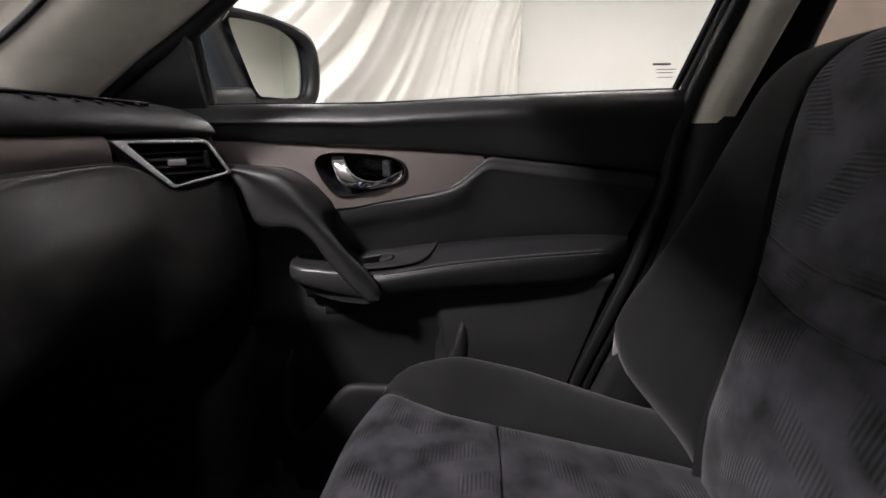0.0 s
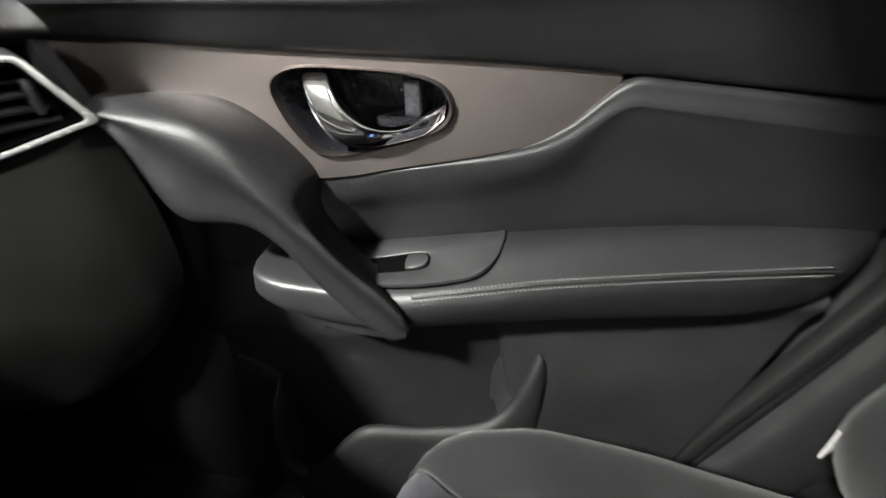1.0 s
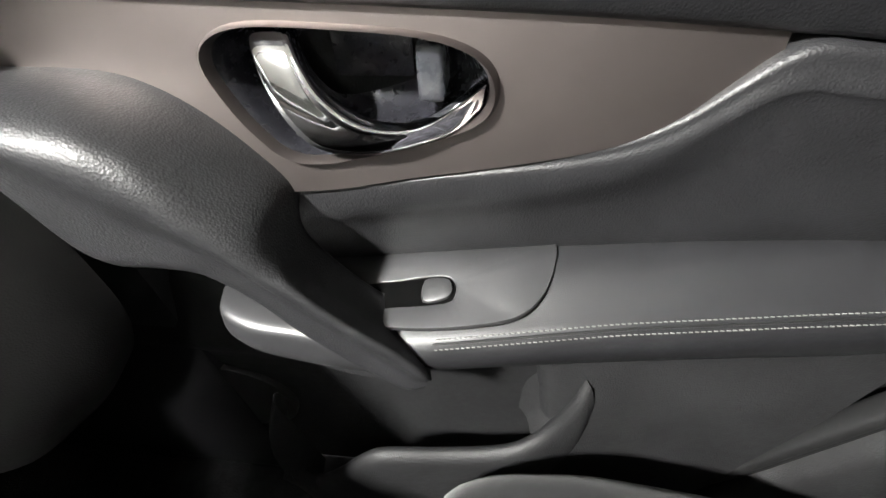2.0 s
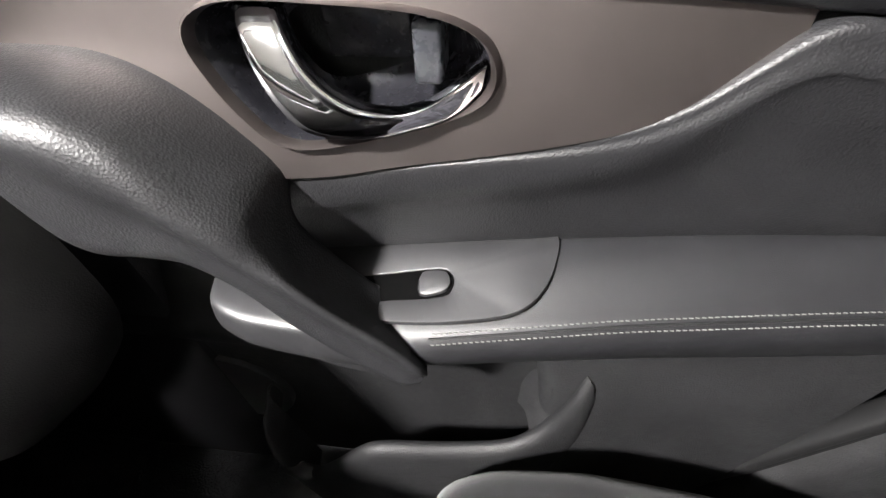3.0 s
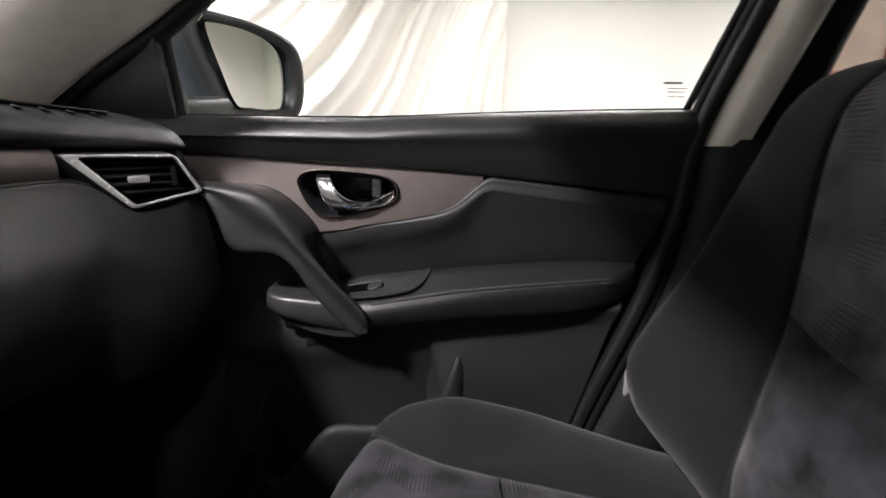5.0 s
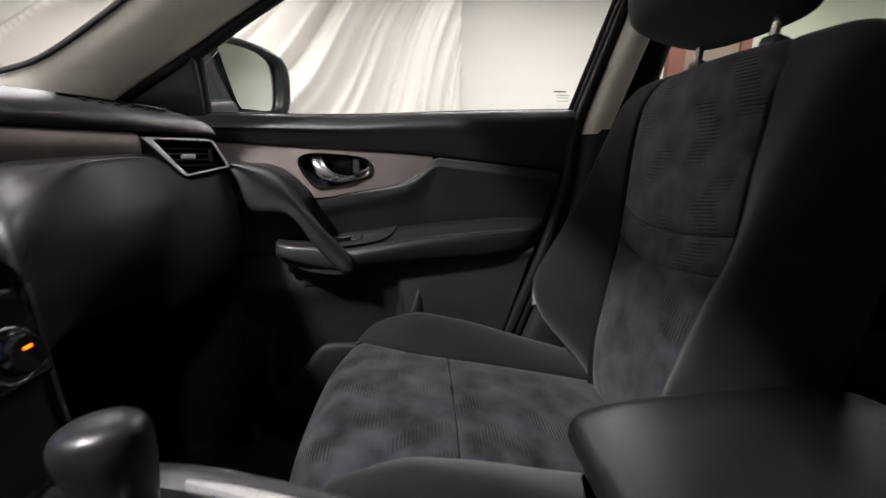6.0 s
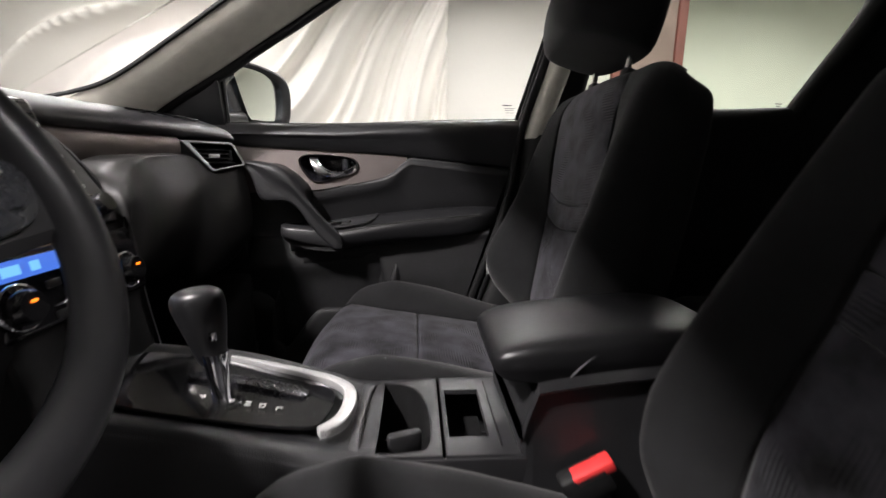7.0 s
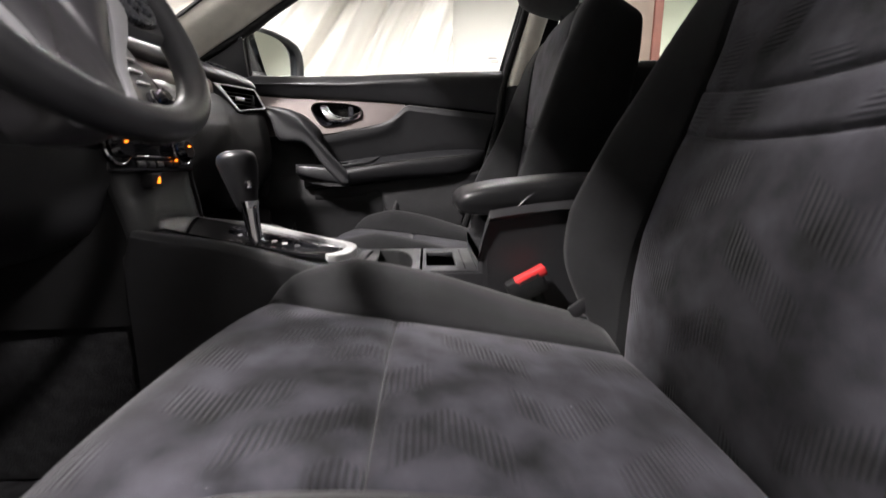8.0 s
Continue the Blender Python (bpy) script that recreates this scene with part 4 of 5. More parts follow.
def front_seat(y_mid, recline, label, worn=1.0):
    """worn: how much is left of the outer bolsters' height, on the side of the lower y."""
    seat = thing("front_seat", label, "car seat", "front seats")

    def half_insert(x):
        return curve([(0.0, 0.242), (0.03, 0.232), (0.08, 0.200), (0.16, 0.167), (0.24, 0.156), (0.38, 0.150), (0.55, 0.142)], x)

    # cushion line over the front edge and along the top: v from 0 (low at the front) to 1 (rear)
    spine = cr([(0.040, 0.150), (0.008, 0.215), (0.000, 0.275), (0.012, 0.327), (0.050, 0.357), (0.12, 0.361), (0.24, 0.351), (0.36, 0.334), (0.48, 0.315), (0.56, 0.300)], 8)
    arc = np.concatenate([[0], np.cumsum(np.linalg.norm(np.diff(spine, axis=0), axis=1))])
    arc /= arc[-1]

    def spine_at(v):
        return float(np.interp(v, arc, spine[:, 0])), float(np.interp(v, arc, spine[:, 1]))

    def cushion(u, v):
        """u from -1 to 1 across: inside half the insert, outside it a bolster that rises and falls to the side."""
        x, z = spine_at(v)
        w = half_insert(x)
        a = abs(u)
        s = math.copysign(1, u)
        lift = curve([(0.0, 0.0), (0.03, 0.012), (0.08, 0.036), (0.18, 0.060), (0.30, 0.050), (0.45, 0.026), (0.56, 0.015)], x) if z > 0.30 else 0.0
        lift *= worn if u < 0 else 1.0
        if z <= 0.33 and x < 0.06:
            lift *= max(0.0, (z - 0.29) / 0.04)
        if a <= 0.5:
            o = w * a / 0.5
            crown = 0.010 * (1 - (a / 0.5) ** 2)
            x += 0.030 * (o / 0.25) ** 4 * max(0.0, 1 - x / 0.16)
            return Vector((x - (0.006 * (1 - (a / 0.5) ** 2) if z < 0.33 else 0), y_mid + s * o, z + crown))
        q = (a - 0.5) / 0.5
        base = max(0.14, z - 0.20)
        pts = [(w, z), (w + 0.35 * (0.236 - w), z + 0.55 * lift), (min(0.242, w + 0.02) if w > 0.215 else 0.234, z + lift), (0.260, z + lift - 0.010), (0.272, z + lift - 0.045), (0.272, z + 0.3 * lift - 0.10), (0.26, base)]
        line = cr(pts, 4)
        t = np.linspace(0, 1, len(line))
        o = float(np.interp(q, t, line[:, 0]))
        back = 0.030 * (o / 0.25) ** 4 * max(0.0, 1 - x / 0.16)
        return Vector((x + back, y_mid + s * float(np.interp(q, t, line[:, 0])), float(np.interp(q, t, line[:, 1]))))

    v_seam = float(np.interp(0.246, spine[20:, 0], arc[20:]))
    top = surface_of(cushion)
    pillow("cushion_insert", top, -0.5, 0.5, 0.0, v_seam, SUEDE, seat, "grey ribbed suede cushion panel", 22, 30)
    pillow("cushion_insert", top, -0.5, 0.5, v_seam, 1.0, SUEDE, seat, "grey ribbed suede cushion panel", 22, 22)
    pillow("cushion_bolster", top, 0.5, 1.0, 0.0, 1.0, CLOTH, seat, "black cloth side bolster", 22, 40, 0.006, 0.012)
    pillow("cushion_bolster", top, -1.0, -0.5, 0.0, 1.0, CLOTH, seat, "black cloth side bolster", 22, 40, 0.006, 0.012)
    part("cushion_pan", box((0.44, 0.46, 0.14), (0.30, y_mid, 0.20), 0.02), RUBBER, seat)
    for s in (-1, 1):
        part("side_cover", box((0.42, 0.03, 0.12), (0.33, y_mid + s * 0.245, 0.175), 0.012), PLASTIC, seat, "black plastic side cover of the seat")
        part("rail", box((0.52, 0.05, 0.07), (0.30, y_mid + s * 0.19, 0.035), 0.008), RUBBER, seat, "black seat rail")
        part("riser", box((0.30, 0.03, 0.10), (0.30, y_mid + s * 0.19, 0.10), 0.008), RUBBER, seat)

    # backrest, in its own frame: s up along the back, o across, n forwards
    r = radians(recline)
    root = Vector((0.50, y_mid, 0.30))
    up, ahead = Vector((math.sin(r), 0, math.cos(r))), Vector((-math.cos(r), 0, math.sin(r)))

    def half_width(s):
        return curve([(0.0, 0.205), (0.06, 0.238), (0.12, 0.256), (0.25, 0.262), (0.42, 0.258), (0.52, 0.252), (0.60, 0.250), (0.63, 0.245), (0.65, 0.235), (0.665, 0.218), (0.68, 0.184)], s)

    def back(u, v):
        real_s = 0.005 + 0.638 * v
        s = real_s / 0.95
        w = curve([(0.0, 0.135), (0.2, 0.142), (0.33, 0.150), (0.45, 0.172), (0.56, 0.190), (0.62, 0.186), (0.66, 0.150), (0.685, 0.110)], s)
        w *= (0.86 if u > 0 else curve([(0.25, 1.0), (0.36, 1.08), (0.48, 0.90), (0.58, 0.80)], s)) if worn == 1.0 else (curve([(0.0, 1.36), (0.20, 1.32), (0.32, 1.16), (0.46, 0.97)], s) if u > 0 else 1.30)
        hw = half_width(s)
        if worn == 1.0 and u > 0:
            hw += curve([(0.0, 0.0), (0.08, 0.006), (0.18, 0.010), (0.30, 0.010), (0.45, 0.002), (0.55, 0.0)], s)
        face = curve([(0.0, -0.045), (0.06, -0.022), (0.12, -0.006), (0.24, 0.006), (0.36, 0.016), (0.50, 0.036), (0.60, 0.046), (0.655, 0.034), (0.685, -0.02)], s)
        sunk = 0.0
        if worn < 1.0:
            sunk = curve([(0.0, 0.042), (0.08, 0.036), (0.20, 0.012), (0.30, 0.0)], s)
        lift = curve([(0.0, -0.03), (0.05, 0.02), (0.10, 0.058), (0.18, 0.078), (0.33, 0.064), (0.45, 0.040), (0.55, 0.018), (0.62, 0.004), (0.685, 0.0)], s)
        rear = curve([(0.0, -0.10), (0.3, -0.115), (0.55, -0.095), (0.64, -0.075), (0.685, -0.055)], s)
        a, sg = abs(u), math.copysign(1, u)
        lift *= max(0.0, 2 * worn - 1) if u < 0 else (curve([(0.0, 1.0), (0.08, 1.35), (0.15, 1.5), (0.22, 1.4), (0.32, 1.1), (0.42, 1.0)], s) if worn == 1.0 else 1.0)
        if a <= 0.4:
            o, n = w * a / 0.4, face - sunk + 0.008 * (1 - (a / 0.4) ** 2)
        else:
            q = (a - 0.4) / 0.6
            line = cr([(w, face - sunk), (w + 0.40 * (hw - w), face - 0.5 * sunk + 0.62 * lift), (w + 0.78 * (hw - w), face + lift), (hw, face + 0.72 * lift - 0.008), (hw + 0.004, face - 0.03), (hw, 0.5 * (face + rear)), (hw - 0.02, rear)], 4)
            t = np.linspace(0, 1, len(line))
            o, n = float(np.interp(q, t, line[:, 0])), float(np.interp(q, t, line[:, 1]))
        drop = 0.0 if a <= 0.4 else 0.035 * (max(0.0, (v - 0.90) / 0.10) ** 2) * ((a - 0.4) / 0.6) ** 2
        return root + up * (real_s - drop) + ahead * n + Vector((0, sg * o, 0))

    face = surface_of(back)
    bowed = surface_of(lambda u, v: back(u, v - 0.035 * (1 - (u / 0.4) ** 2) * math.exp(-((v - 0.55) / 0.2) ** 2)))
    cuts = (0.0, 0.505, 0.590, 1.0)
    pillow("back_insert_low", bowed, -0.4, 0.4, cuts[0], cuts[1], SUEDE, seat, "grey ribbed suede lower back panel", 20, 24, inward=-0.03 * ahead, across=True)
    pillow("back_insert_band", bowed, -0.4, 0.4, cuts[1], cuts[2], SUEDE, seat, "grey suede band across the backrest", 20, 8, 0.006, 0.010, -0.03 * ahead)
    pillow("back_insert_top", bowed, -0.4, 0.4, cuts[2], cuts[3], SUEDE, seat, "grey ribbed suede upper back panel", 20, 26, inward=-0.03 * ahead)
    for a, b in ((0.4, 1.0), (-1.0, -0.4)):
        pillow("back_bolster", face, a, b, 0.0, 1.0, CLOTH, seat, "black cloth back bolster", 26, 44, 0.005, 0.010, -0.025 * up)
    rings = []
    for s in (0.0, 0.15, 0.3, 0.45, 0.54, 0.59, 0.618, 0.632):
        hw = half_width(s) - 0.030
        rear = curve([(0.0, -0.115), (0.3, -0.125), (0.55, -0.095), (0.64, -0.07), (0.68, -0.05)], s)
        fr = curve([(0.0, -0.10), (0.12, -0.07), (0.30, -0.03), (0.5, -0.012), (0.62, 0.0), (0.68, -0.035)], s)
        rings.append([root + up * s * 0.945 + ahead * n + Vector((0, o, 0)) for o, n in ((-hw, rear + 0.03), (-hw * 0.8, rear), (0, rear - 0.008), (hw * 0.8, rear), (hw, rear + 0.03), (hw - 0.01, fr), (0, fr), (-hw + 0.01, fr))])
    part("back_shell", tube(bmesh.new(), net(rings, 4, 4, loop=True)), CLOTH, seat, "black cloth back of the backrest", sharp=70)
    part("recliner_cover", box((0.10, 0.03, 0.10), (0.50, y_mid + 0.255, 0.27), 0.014, seg=3), PLASTIC, seat, "black hinge cover")
    part("recliner_cover", box((0.10, 0.03, 0.10), (0.50, y_mid - 0.255, 0.27), 0.014, seg=3), PLASTIC, seat, "black hinge cover")

    # headrest on two chrome posts
    for o in (-0.078, 0.078):
        p0, p1 = root + up * 0.56 + ahead * 0.004 + Vector((0, o, 0)), root + up * 0.76 + ahead * 0.040 + Vector((0, o, 0))
        part("headrest_post", rod([p0, p0.lerp(p1, 0.5), p1], 0.0065, 12), CHROME, seat, "chrome headrest post")
        c = root + up * 0.634 + ahead * 0.014 + Vector((0, o, 0))
        part("post_sleeve", box((0.024, 0.030, 0.014), c, 0.005, Matrix.Rotation(r, 4, "Y")), SMOOTH, seat, "black post sleeve")
    rows = []
    for s, hw, f, b in ((0.664, 0.112, 0.118, 0.000), (0.672, 0.136, 0.150, -0.014), (0.705, 0.142, 0.168, -0.020), (0.76, 0.148, 0.176, -0.016), (0.81, 0.144, 0.170, -0.004), (0.845, 0.126, 0.154, 0.012), (0.86, 0.088, 0.130, 0.034)):
        m = 0.5 * (f + b)
        ring = []
        for k in range(12):
            a = 2 * math.pi * k / 12
            c, sn = math.cos(a), math.sin(a)
            ring.append(root + up * s + ahead * (m + (f - m) * math.copysign(abs(sn) ** 0.65, sn)) + Vector((0, hw * math.copysign(abs(c) ** 0.6, c), 0)))
        rows.append(ring)
    part("headrest", tube(bmesh.new(), net(rows, 3, 4, loop=True)), CLOTH, seat, "black cloth headrest", sharp=70)
    return seat


passenger_seat = front_seat(SEAT_P, 15, "black and grey cloth front passenger seat with suede panels")
tag_outline = [(-0.013, 0.020), (0.002, 0.024), (0.016, 0.017), (0.008, -0.020), (-0.010, -0.024)]
part("side_tag", plate(tag_outline, lambda u, v, w: Vector((0.450 + 0.85 * u, -0.096 + 0.5 * u - w, 0.455 + v)), 0.0015), PAPER, passenger_seat, "small white fabric tag in the side seam")
front_seat(SEAT_D, 26, "black and grey cloth driver's seat with suede panels, reclined", 0.35)

# belt buckle between the driver's seat and the console
buckle = thing("belt_buckle", "black seat belt buckle with a red release button", "seat belt buckle")
tilt = pose(0, 0, 0, 0, -28, 0)
part("body", box((0.062, 0.026, 0.040), (0.447, -0.832, 0.366), 0.006, tilt), RUBBER, buckle)
part("button", box((0.054, 0.022, 0.016), (0.452, -0.834, 0.383), 0.004, tilt), RED, buckle, "red release button")
part("stalk", rod([(0.46, -0.826, 0.36), (0.50, -0.822, 0.27), (0.53, -0.82, 0.16)], 0.012, 8), RUBBER, buckle)
part("plate", box((0.05, 0.006, 0.022), (0.53, -0.868, 0.345), 0.003, pose(0, 0, 0, 0, -35, 0)), SMOOTH, buckle, "dark grey belt anchor plate")


# ---- dashboard ----
dash = thing("dashboard", "black soft dashboard with satin trim band and air vents", "dashboard")


def lip_x(y):
    """Rear edge of the dashboard's upper pad."""
    return curve([(-1.42, -0.25), (-1.30, -0.26), (-1.10, -0.27), (-0.90, -0.33), (-0.70, -0.36), (-0.55, -0.362), (-0.42, -0.358), (-0.30, -0.340), (-0.20, -0.312), (-0.12, -0.285), (-0.06, -0.262), (-0.03, -0.255)], y)


rows = []
for y in (-1.36, -1.25, -1.1, -0.95, -0.82, -0.70, -0.58, -0.46, -0.34, -0.24, -0.16, -0.10, -0.06, -0.038):
    x = lip_x(y)
    k = curve([(-0.24, 0.0), (-0.12, 0.006), (-0.06, 0.011), (-0.03, 0.018)], y)
    rows.append([(-1.05, y, 0.835), (-0.80, y, 0.852 - k), (-0.60, y, 0.860 - k), (x - 0.10, y, 0.858 - k), (x - 0.045, y, 0.850 - k), (x - 0.014, y, 0.836 - k), (x, y, 0.818 - k), (x - 0.003, y, 0.803 - 0.5 * k), (x - 0.02, y, 0.797 - 0.5 * k), (x - 0.06, y, 0.796)])
bm = bmesh.new()
sheet(bm, net(rows, 4, 3))
part("upper_pad", thick(bm, 0.008), SOFT, dash, "soft black dashboard top", sharp=60)

# satin band under the pad
rows = []
for y in (-0.60, -0.52, -0.42, -0.32, -0.26, -0.225, -0.197):
    x = lip_x(y) - 0.008
    rows.append([(x - 0.02, y, 0.803), (x - 0.004, y, 0.796), (x + 0.002, y, 0.770), (x - 0.006, y, 0.735), (x - 0.03, y, 0.69)])
bm = bmesh.new()
sheet(bm, net(rows, 4, 4))
part("trim_band", thick(bm, 0.006), TRIM, dash, "satin bronze-grey trim band")

# lower panel with the glove box, bulging towards the seat
rows = []
for y, x, z in ((-0.596, -0.232, 0.672), (-0.590, -0.236, 0.698), (-0.572, -0.244, 0.717), (-0.538, -0.259, 0.729), (-0.49, -0.281, 0.736), (-0.44, -0.301, 0.741), (-0.38, -0.319, 0.747), (-0.30, -0.330, 0.753), (-0.20, -0.313, 0.757), (-0.165, -0.296, 0.742), (-0.135, -0.277, 0.712), (-0.10, -0.258, 0.714), (-0.075, -0.246, 0.720), (-0.045, -0.238, 0.735)):
    g = curve([(-0.605, 0.010), (-0.5, 0.024), (-0.3, 0.034), (-0.1, 0.018)], y)
    q = curve([(-0.62, 0.9), (-0.52, 1.0), (-0.44, 0.62), (-0.34, 0.14), (-0.26, 0.0)], y)
    rows.append([(x - 0.05, y, z + 0.005), (x - 0.004, y, z + 0.001), (x + 0.016 * q, y, z - 0.007 * q - 0.001), (x + 0.032 * q + 0.002, y, z - 0.016 * q - 0.003), (x + 0.037 * q + 0.004, y, z - 0.028 * q - 0.014), (x + 0.030 * q + 0.6 * g, y, z - 0.06), (x + 0.018 * q + g, y, z - 0.11), (x + 0.5 * g, y, z - 0.19), (x - 0.05, y, z - 0.27), (x - 0.16, y, z - 0.31), (x - 0.4, y, z - 0.30)])
bm = bmesh.new()
sheet(bm, net(rows, 4, 4))
part("lower_panel", thick(bm, 0.008), DASH_LOW_LIFTED, dash, "black lower dashboard panel, lightened for its lit ledge", sharp=60)
part("end_cap", plate([(-0.95, 0.45), (-0.95, 0.83), (-0.33, 0.83), (-0.268, 0.80), (-0.245, 0.74), (-0.262, 0.62), (-0.33, 0.48)], lambda u, v, w: Vector((u, -0.05 + w, v)), 0.016, 0.004), PLASTIC, dash, "black end cap")

# air vent beside the door: a silver frame with slats behind it
va, vb = Vector((-0.318, -0.186, 0.0)), Vector((-0.236, -0.062, 0.0))
ax = (vb - va).normalized()
nrm = Vector((ax.y, -ax.x, 0))
L = (vb - va).length


def on_vent(u, v, w):
    return va + ax * u + nrm * (w + 0.004) + Vector((0, 0, v)) + Vector((0.10 * (v - 0.75), 0, 0)) * -1


def rounded(points, r, n=4):
    """A polygon with its corners rounded off."""
    out = []
    m = len(points)
    for i in range(m):
        a, b, c = (np.array(points[k % m], float) for k in (i - 1, i, i + 1))
        p, q = b + (a - b) / np.linalg.norm(a - b) * r, b + (c - b) / np.linalg.norm(c - b) * r
        out += [tuple((1 - t) ** 2 * p + 2 * t * (1 - t) * b + t**2 * q) for t in np.linspace(0, 1, n)]
    return out


o4 = rounded([(-0.006, 0.7895), (L * 0.86, 0.7885), (L + 0.009, 0.7325), (L * 0.39, 0.7150)], 0.007)
i4 = rounded([(0.013, 0.7850), (L * 0.835, 0.7840), (L - 0.0005, 0.7360), (L * 0.425, 0.7205)], 0.005)
vent = part("air_vent", plate(o4, on_vent, 0.008, 0.0025, holes=[i4]), FRAME_SILVER, dash, "satin silver vent frame")
skirt = rounded([(-0.040, 0.7925), (L * 0.86, 0.7925), (L + 0.010, 0.7280), (L * 0.33, 0.7080)], 0.008)
bm = bmesh.new()
sheet(bm, [[on_vent(u, v, -0.030) for u, v in skirt], [on_vent(u, v, -0.004) for u, v in rounded([(-0.014, 0.7915), (L * 0.86, 0.7905), (L + 0.010, 0.7310), (L * 0.375, 0.7120)], 0.008)], [on_vent(u, v, 0.005) for u, v in o4]], loop=True)
part("vent_surround", thick(bm, 0.002), SMOOTH, vent, "dark sloping side of the vent frame", sharp=30)
part("vent_box", plate(i4, lambda u, v, w: on_vent(u, v, w - 0.045), 0.006), GLOSS, vent)
bm = bmesh.new()
sheet(bm, [[on_vent(u, v, w) for u, v in i4] for w in (0.006, -0.042)], loop=True)
part("vent_duct", thick(bm, 0.002), RECESS_BLACK, vent, "black duct behind the vent")
for k, z in enumerate((0.772, 0.761, 0.750, 0.739)):
    f = (0.782 - z) / 0.055
    u0, u1 = 0.014 + f * (L * 0.38), L * 0.80 + f * (L * 0.14)
    if u1 - u0 > 0.02:
        c = on_vent((u0 + u1) / 2, z, -0.016)
        part("slat", box((u1 - u0, 0.022, 0.0035), c, 0.001, Matrix.Rotation(math.atan2(ax.y, ax.x), 4, "Z") @ Matrix.Rotation(radians(14), 4, "X")), RUBBER, vent, "black vent slat")
part("vent_knob", box((0.026, 0.012, 0.010), on_vent(L * 0.52, 0.7545, -0.004), 0.003, Matrix.Rotation(math.atan2(ax.y, ax.x), 4, "Z")), SILVER, vent, "grey vent slider")
part("vent_wheel", box((0.008, 0.012, 0.030), on_vent(L * 0.84, 0.757, -0.010), 0.003, Matrix.Rotation(math.atan2(ax.y, ax.x), 4, "Z")), SMOOTH, vent, "ribbed vent wheel")

# demister slot near the pillar, a near-black rod in place of its shaded opening
slot_line = [(lip_x(y) - 0.036, y, 0.8500 - curve([(-0.24, 0.0), (-0.12, 0.006), (-0.06, 0.011)], y)) for y in (-0.29, -0.23, -0.17, -0.11)]
demister = part("demister", rod(slot_line, 0.0035, 8, flat=0.6), RECESS_BLACK, dash, "near-black rod drawn for the demister slot's shade")
part("demister_edge", rod([(p[0] + 0.004, p[1], p[2] + 0.0015) for p in slot_line[2:]], 0.0012, 6), SMOOTH, demister, "grey edge of the demister slot")
for k in range(6):
    y = -0.262 + 0.026 * k
    x = float(np.interp(y, [p[1] for p in slot_line], [p[0] for p in slot_line]))
    part("slat", box((0.009, 0.010, 0.002), (x + 0.010, y, 0.8455 - 0.0009 * k), 0.0005, pose(0, 0, 0, 0, 22, 45)), SMOOTH, demister, "grey slat of the demister")

# ---- centre stack ----
stack_n = Vector((0.876, 0, 0.482))
stack_u = Vector((-0.482, 0, 0.876))
stack_0 = Vector((-0.203, CL, 0.650))


def on_stack(u, v, w):
    """u across from the middle, v up along the face, w off the face."""
    return stack_0 + Vector((0, u, 0)) + stack_u * v + stack_n * w


STACK_TURN = Matrix.Rotation(radians(-28.8), 4, "Y")
unit = thing("head_unit", "black car radio with a glare-grey screen and silver button bars", "car radio")
part("face", plate([(-0.112, 0.004), (0.100, 0.004), (0.113, 0.022), (0.106, 0.090), (0.092, 0.150), (-0.105, 0.150), (-0.115, 0.03)], lambda u, v, w: on_stack(u, v, w - 0.05), 0.05, 0.004), SMOOTH, unit, "dark satin front plate")
part("screen", box((0.004, 0.118, 0.078), on_stack(-0.028, 0.062, 0.001), 0.002, STACK_TURN), GLARE_SCREEN, unit, "screen with its grey glare put into the colour")
for u, v, s in ((0.062, 0.024, 0.019), (-0.098, 0.024, 0.019)):
    rings = []
    for rad, h in ((s, 0.0), (s, 0.010), (s * 0.97, 0.013), (s * 0.80, 0.014), (s * 0.78, 0.026), (s * 0.70, 0.029), (0.001, 0.0295)):
        rings.append([on_stack(u + rad * math.cos(a), v + rad * math.sin(a), h) for a in np.linspace(0, 2 * math.pi, 25)[:-1]])
    knob = part("dial", tube(bmesh.new(), rings), GLOSS, unit, "glossy black dial")
    part("ring", hoop(on_stack(u, v, 0.011), s * 0.98, 0.0016, (0, 1, 0), stack_u, 32, 8), CHROME, knob, "chrome ring")
for v in (0.108, 0.084, 0.060):
    part("button_bar", box((0.006, 0.034, 0.006), on_stack(0.060, v, 0.003), 0.002, STACK_TURN), SILVER, unit, "silver button bar")
    part("button_bar", box((0.006, 0.020, 0.006), on_stack(-0.103, v + 0.01, 0.002), 0.002, STACK_TURN), SILVER, unit, "silver button bar")
part("lower_strip", box((0.004, 0.14, 0.0035), on_stack(-0.02, 0.016, 0.002), 0.001, STACK_TURN), CHROME, unit, "thin chrome strip")
part("slot", box((0.004, 0.13, 0.010), on_stack(-0.02, 0.007, 0.001), 0.001, STACK_TURN), GLOSS, unit)

vents = thing("centre_vents", "black centre air vents with silver sliders", "air vent")
part("face", box((0.05, 0.20, 0.055), (-0.315, CL, 0.795), 0.012, pose(0, 0, 0, 0, -20, 0), seg=3), GLOSS, vents)
for o in (-0.05, 0.05):
    for k in range(3):
        part("slat", box((0.010, 0.085, 0.003), (-0.288 - 0.005 * k, CL + o, 0.780 + 0.014 * k), 0.001), SMOOTH, vents)
    part("slider", box((0.010, 0.030, 0.006), (-0.280, CL + o, 0.794), 0.002), SILVER, vents, "silver vent slider")
hood = thing("top_vent", "dash-top air vent with a silver frame", "air vent")
part("hood", box((0.14, 0.12, 0.05), (-0.44, -0.875, 0.872), 0.016, pose(0, 0, 0, 0, -8, 0), seg=3), SOFT, hood)
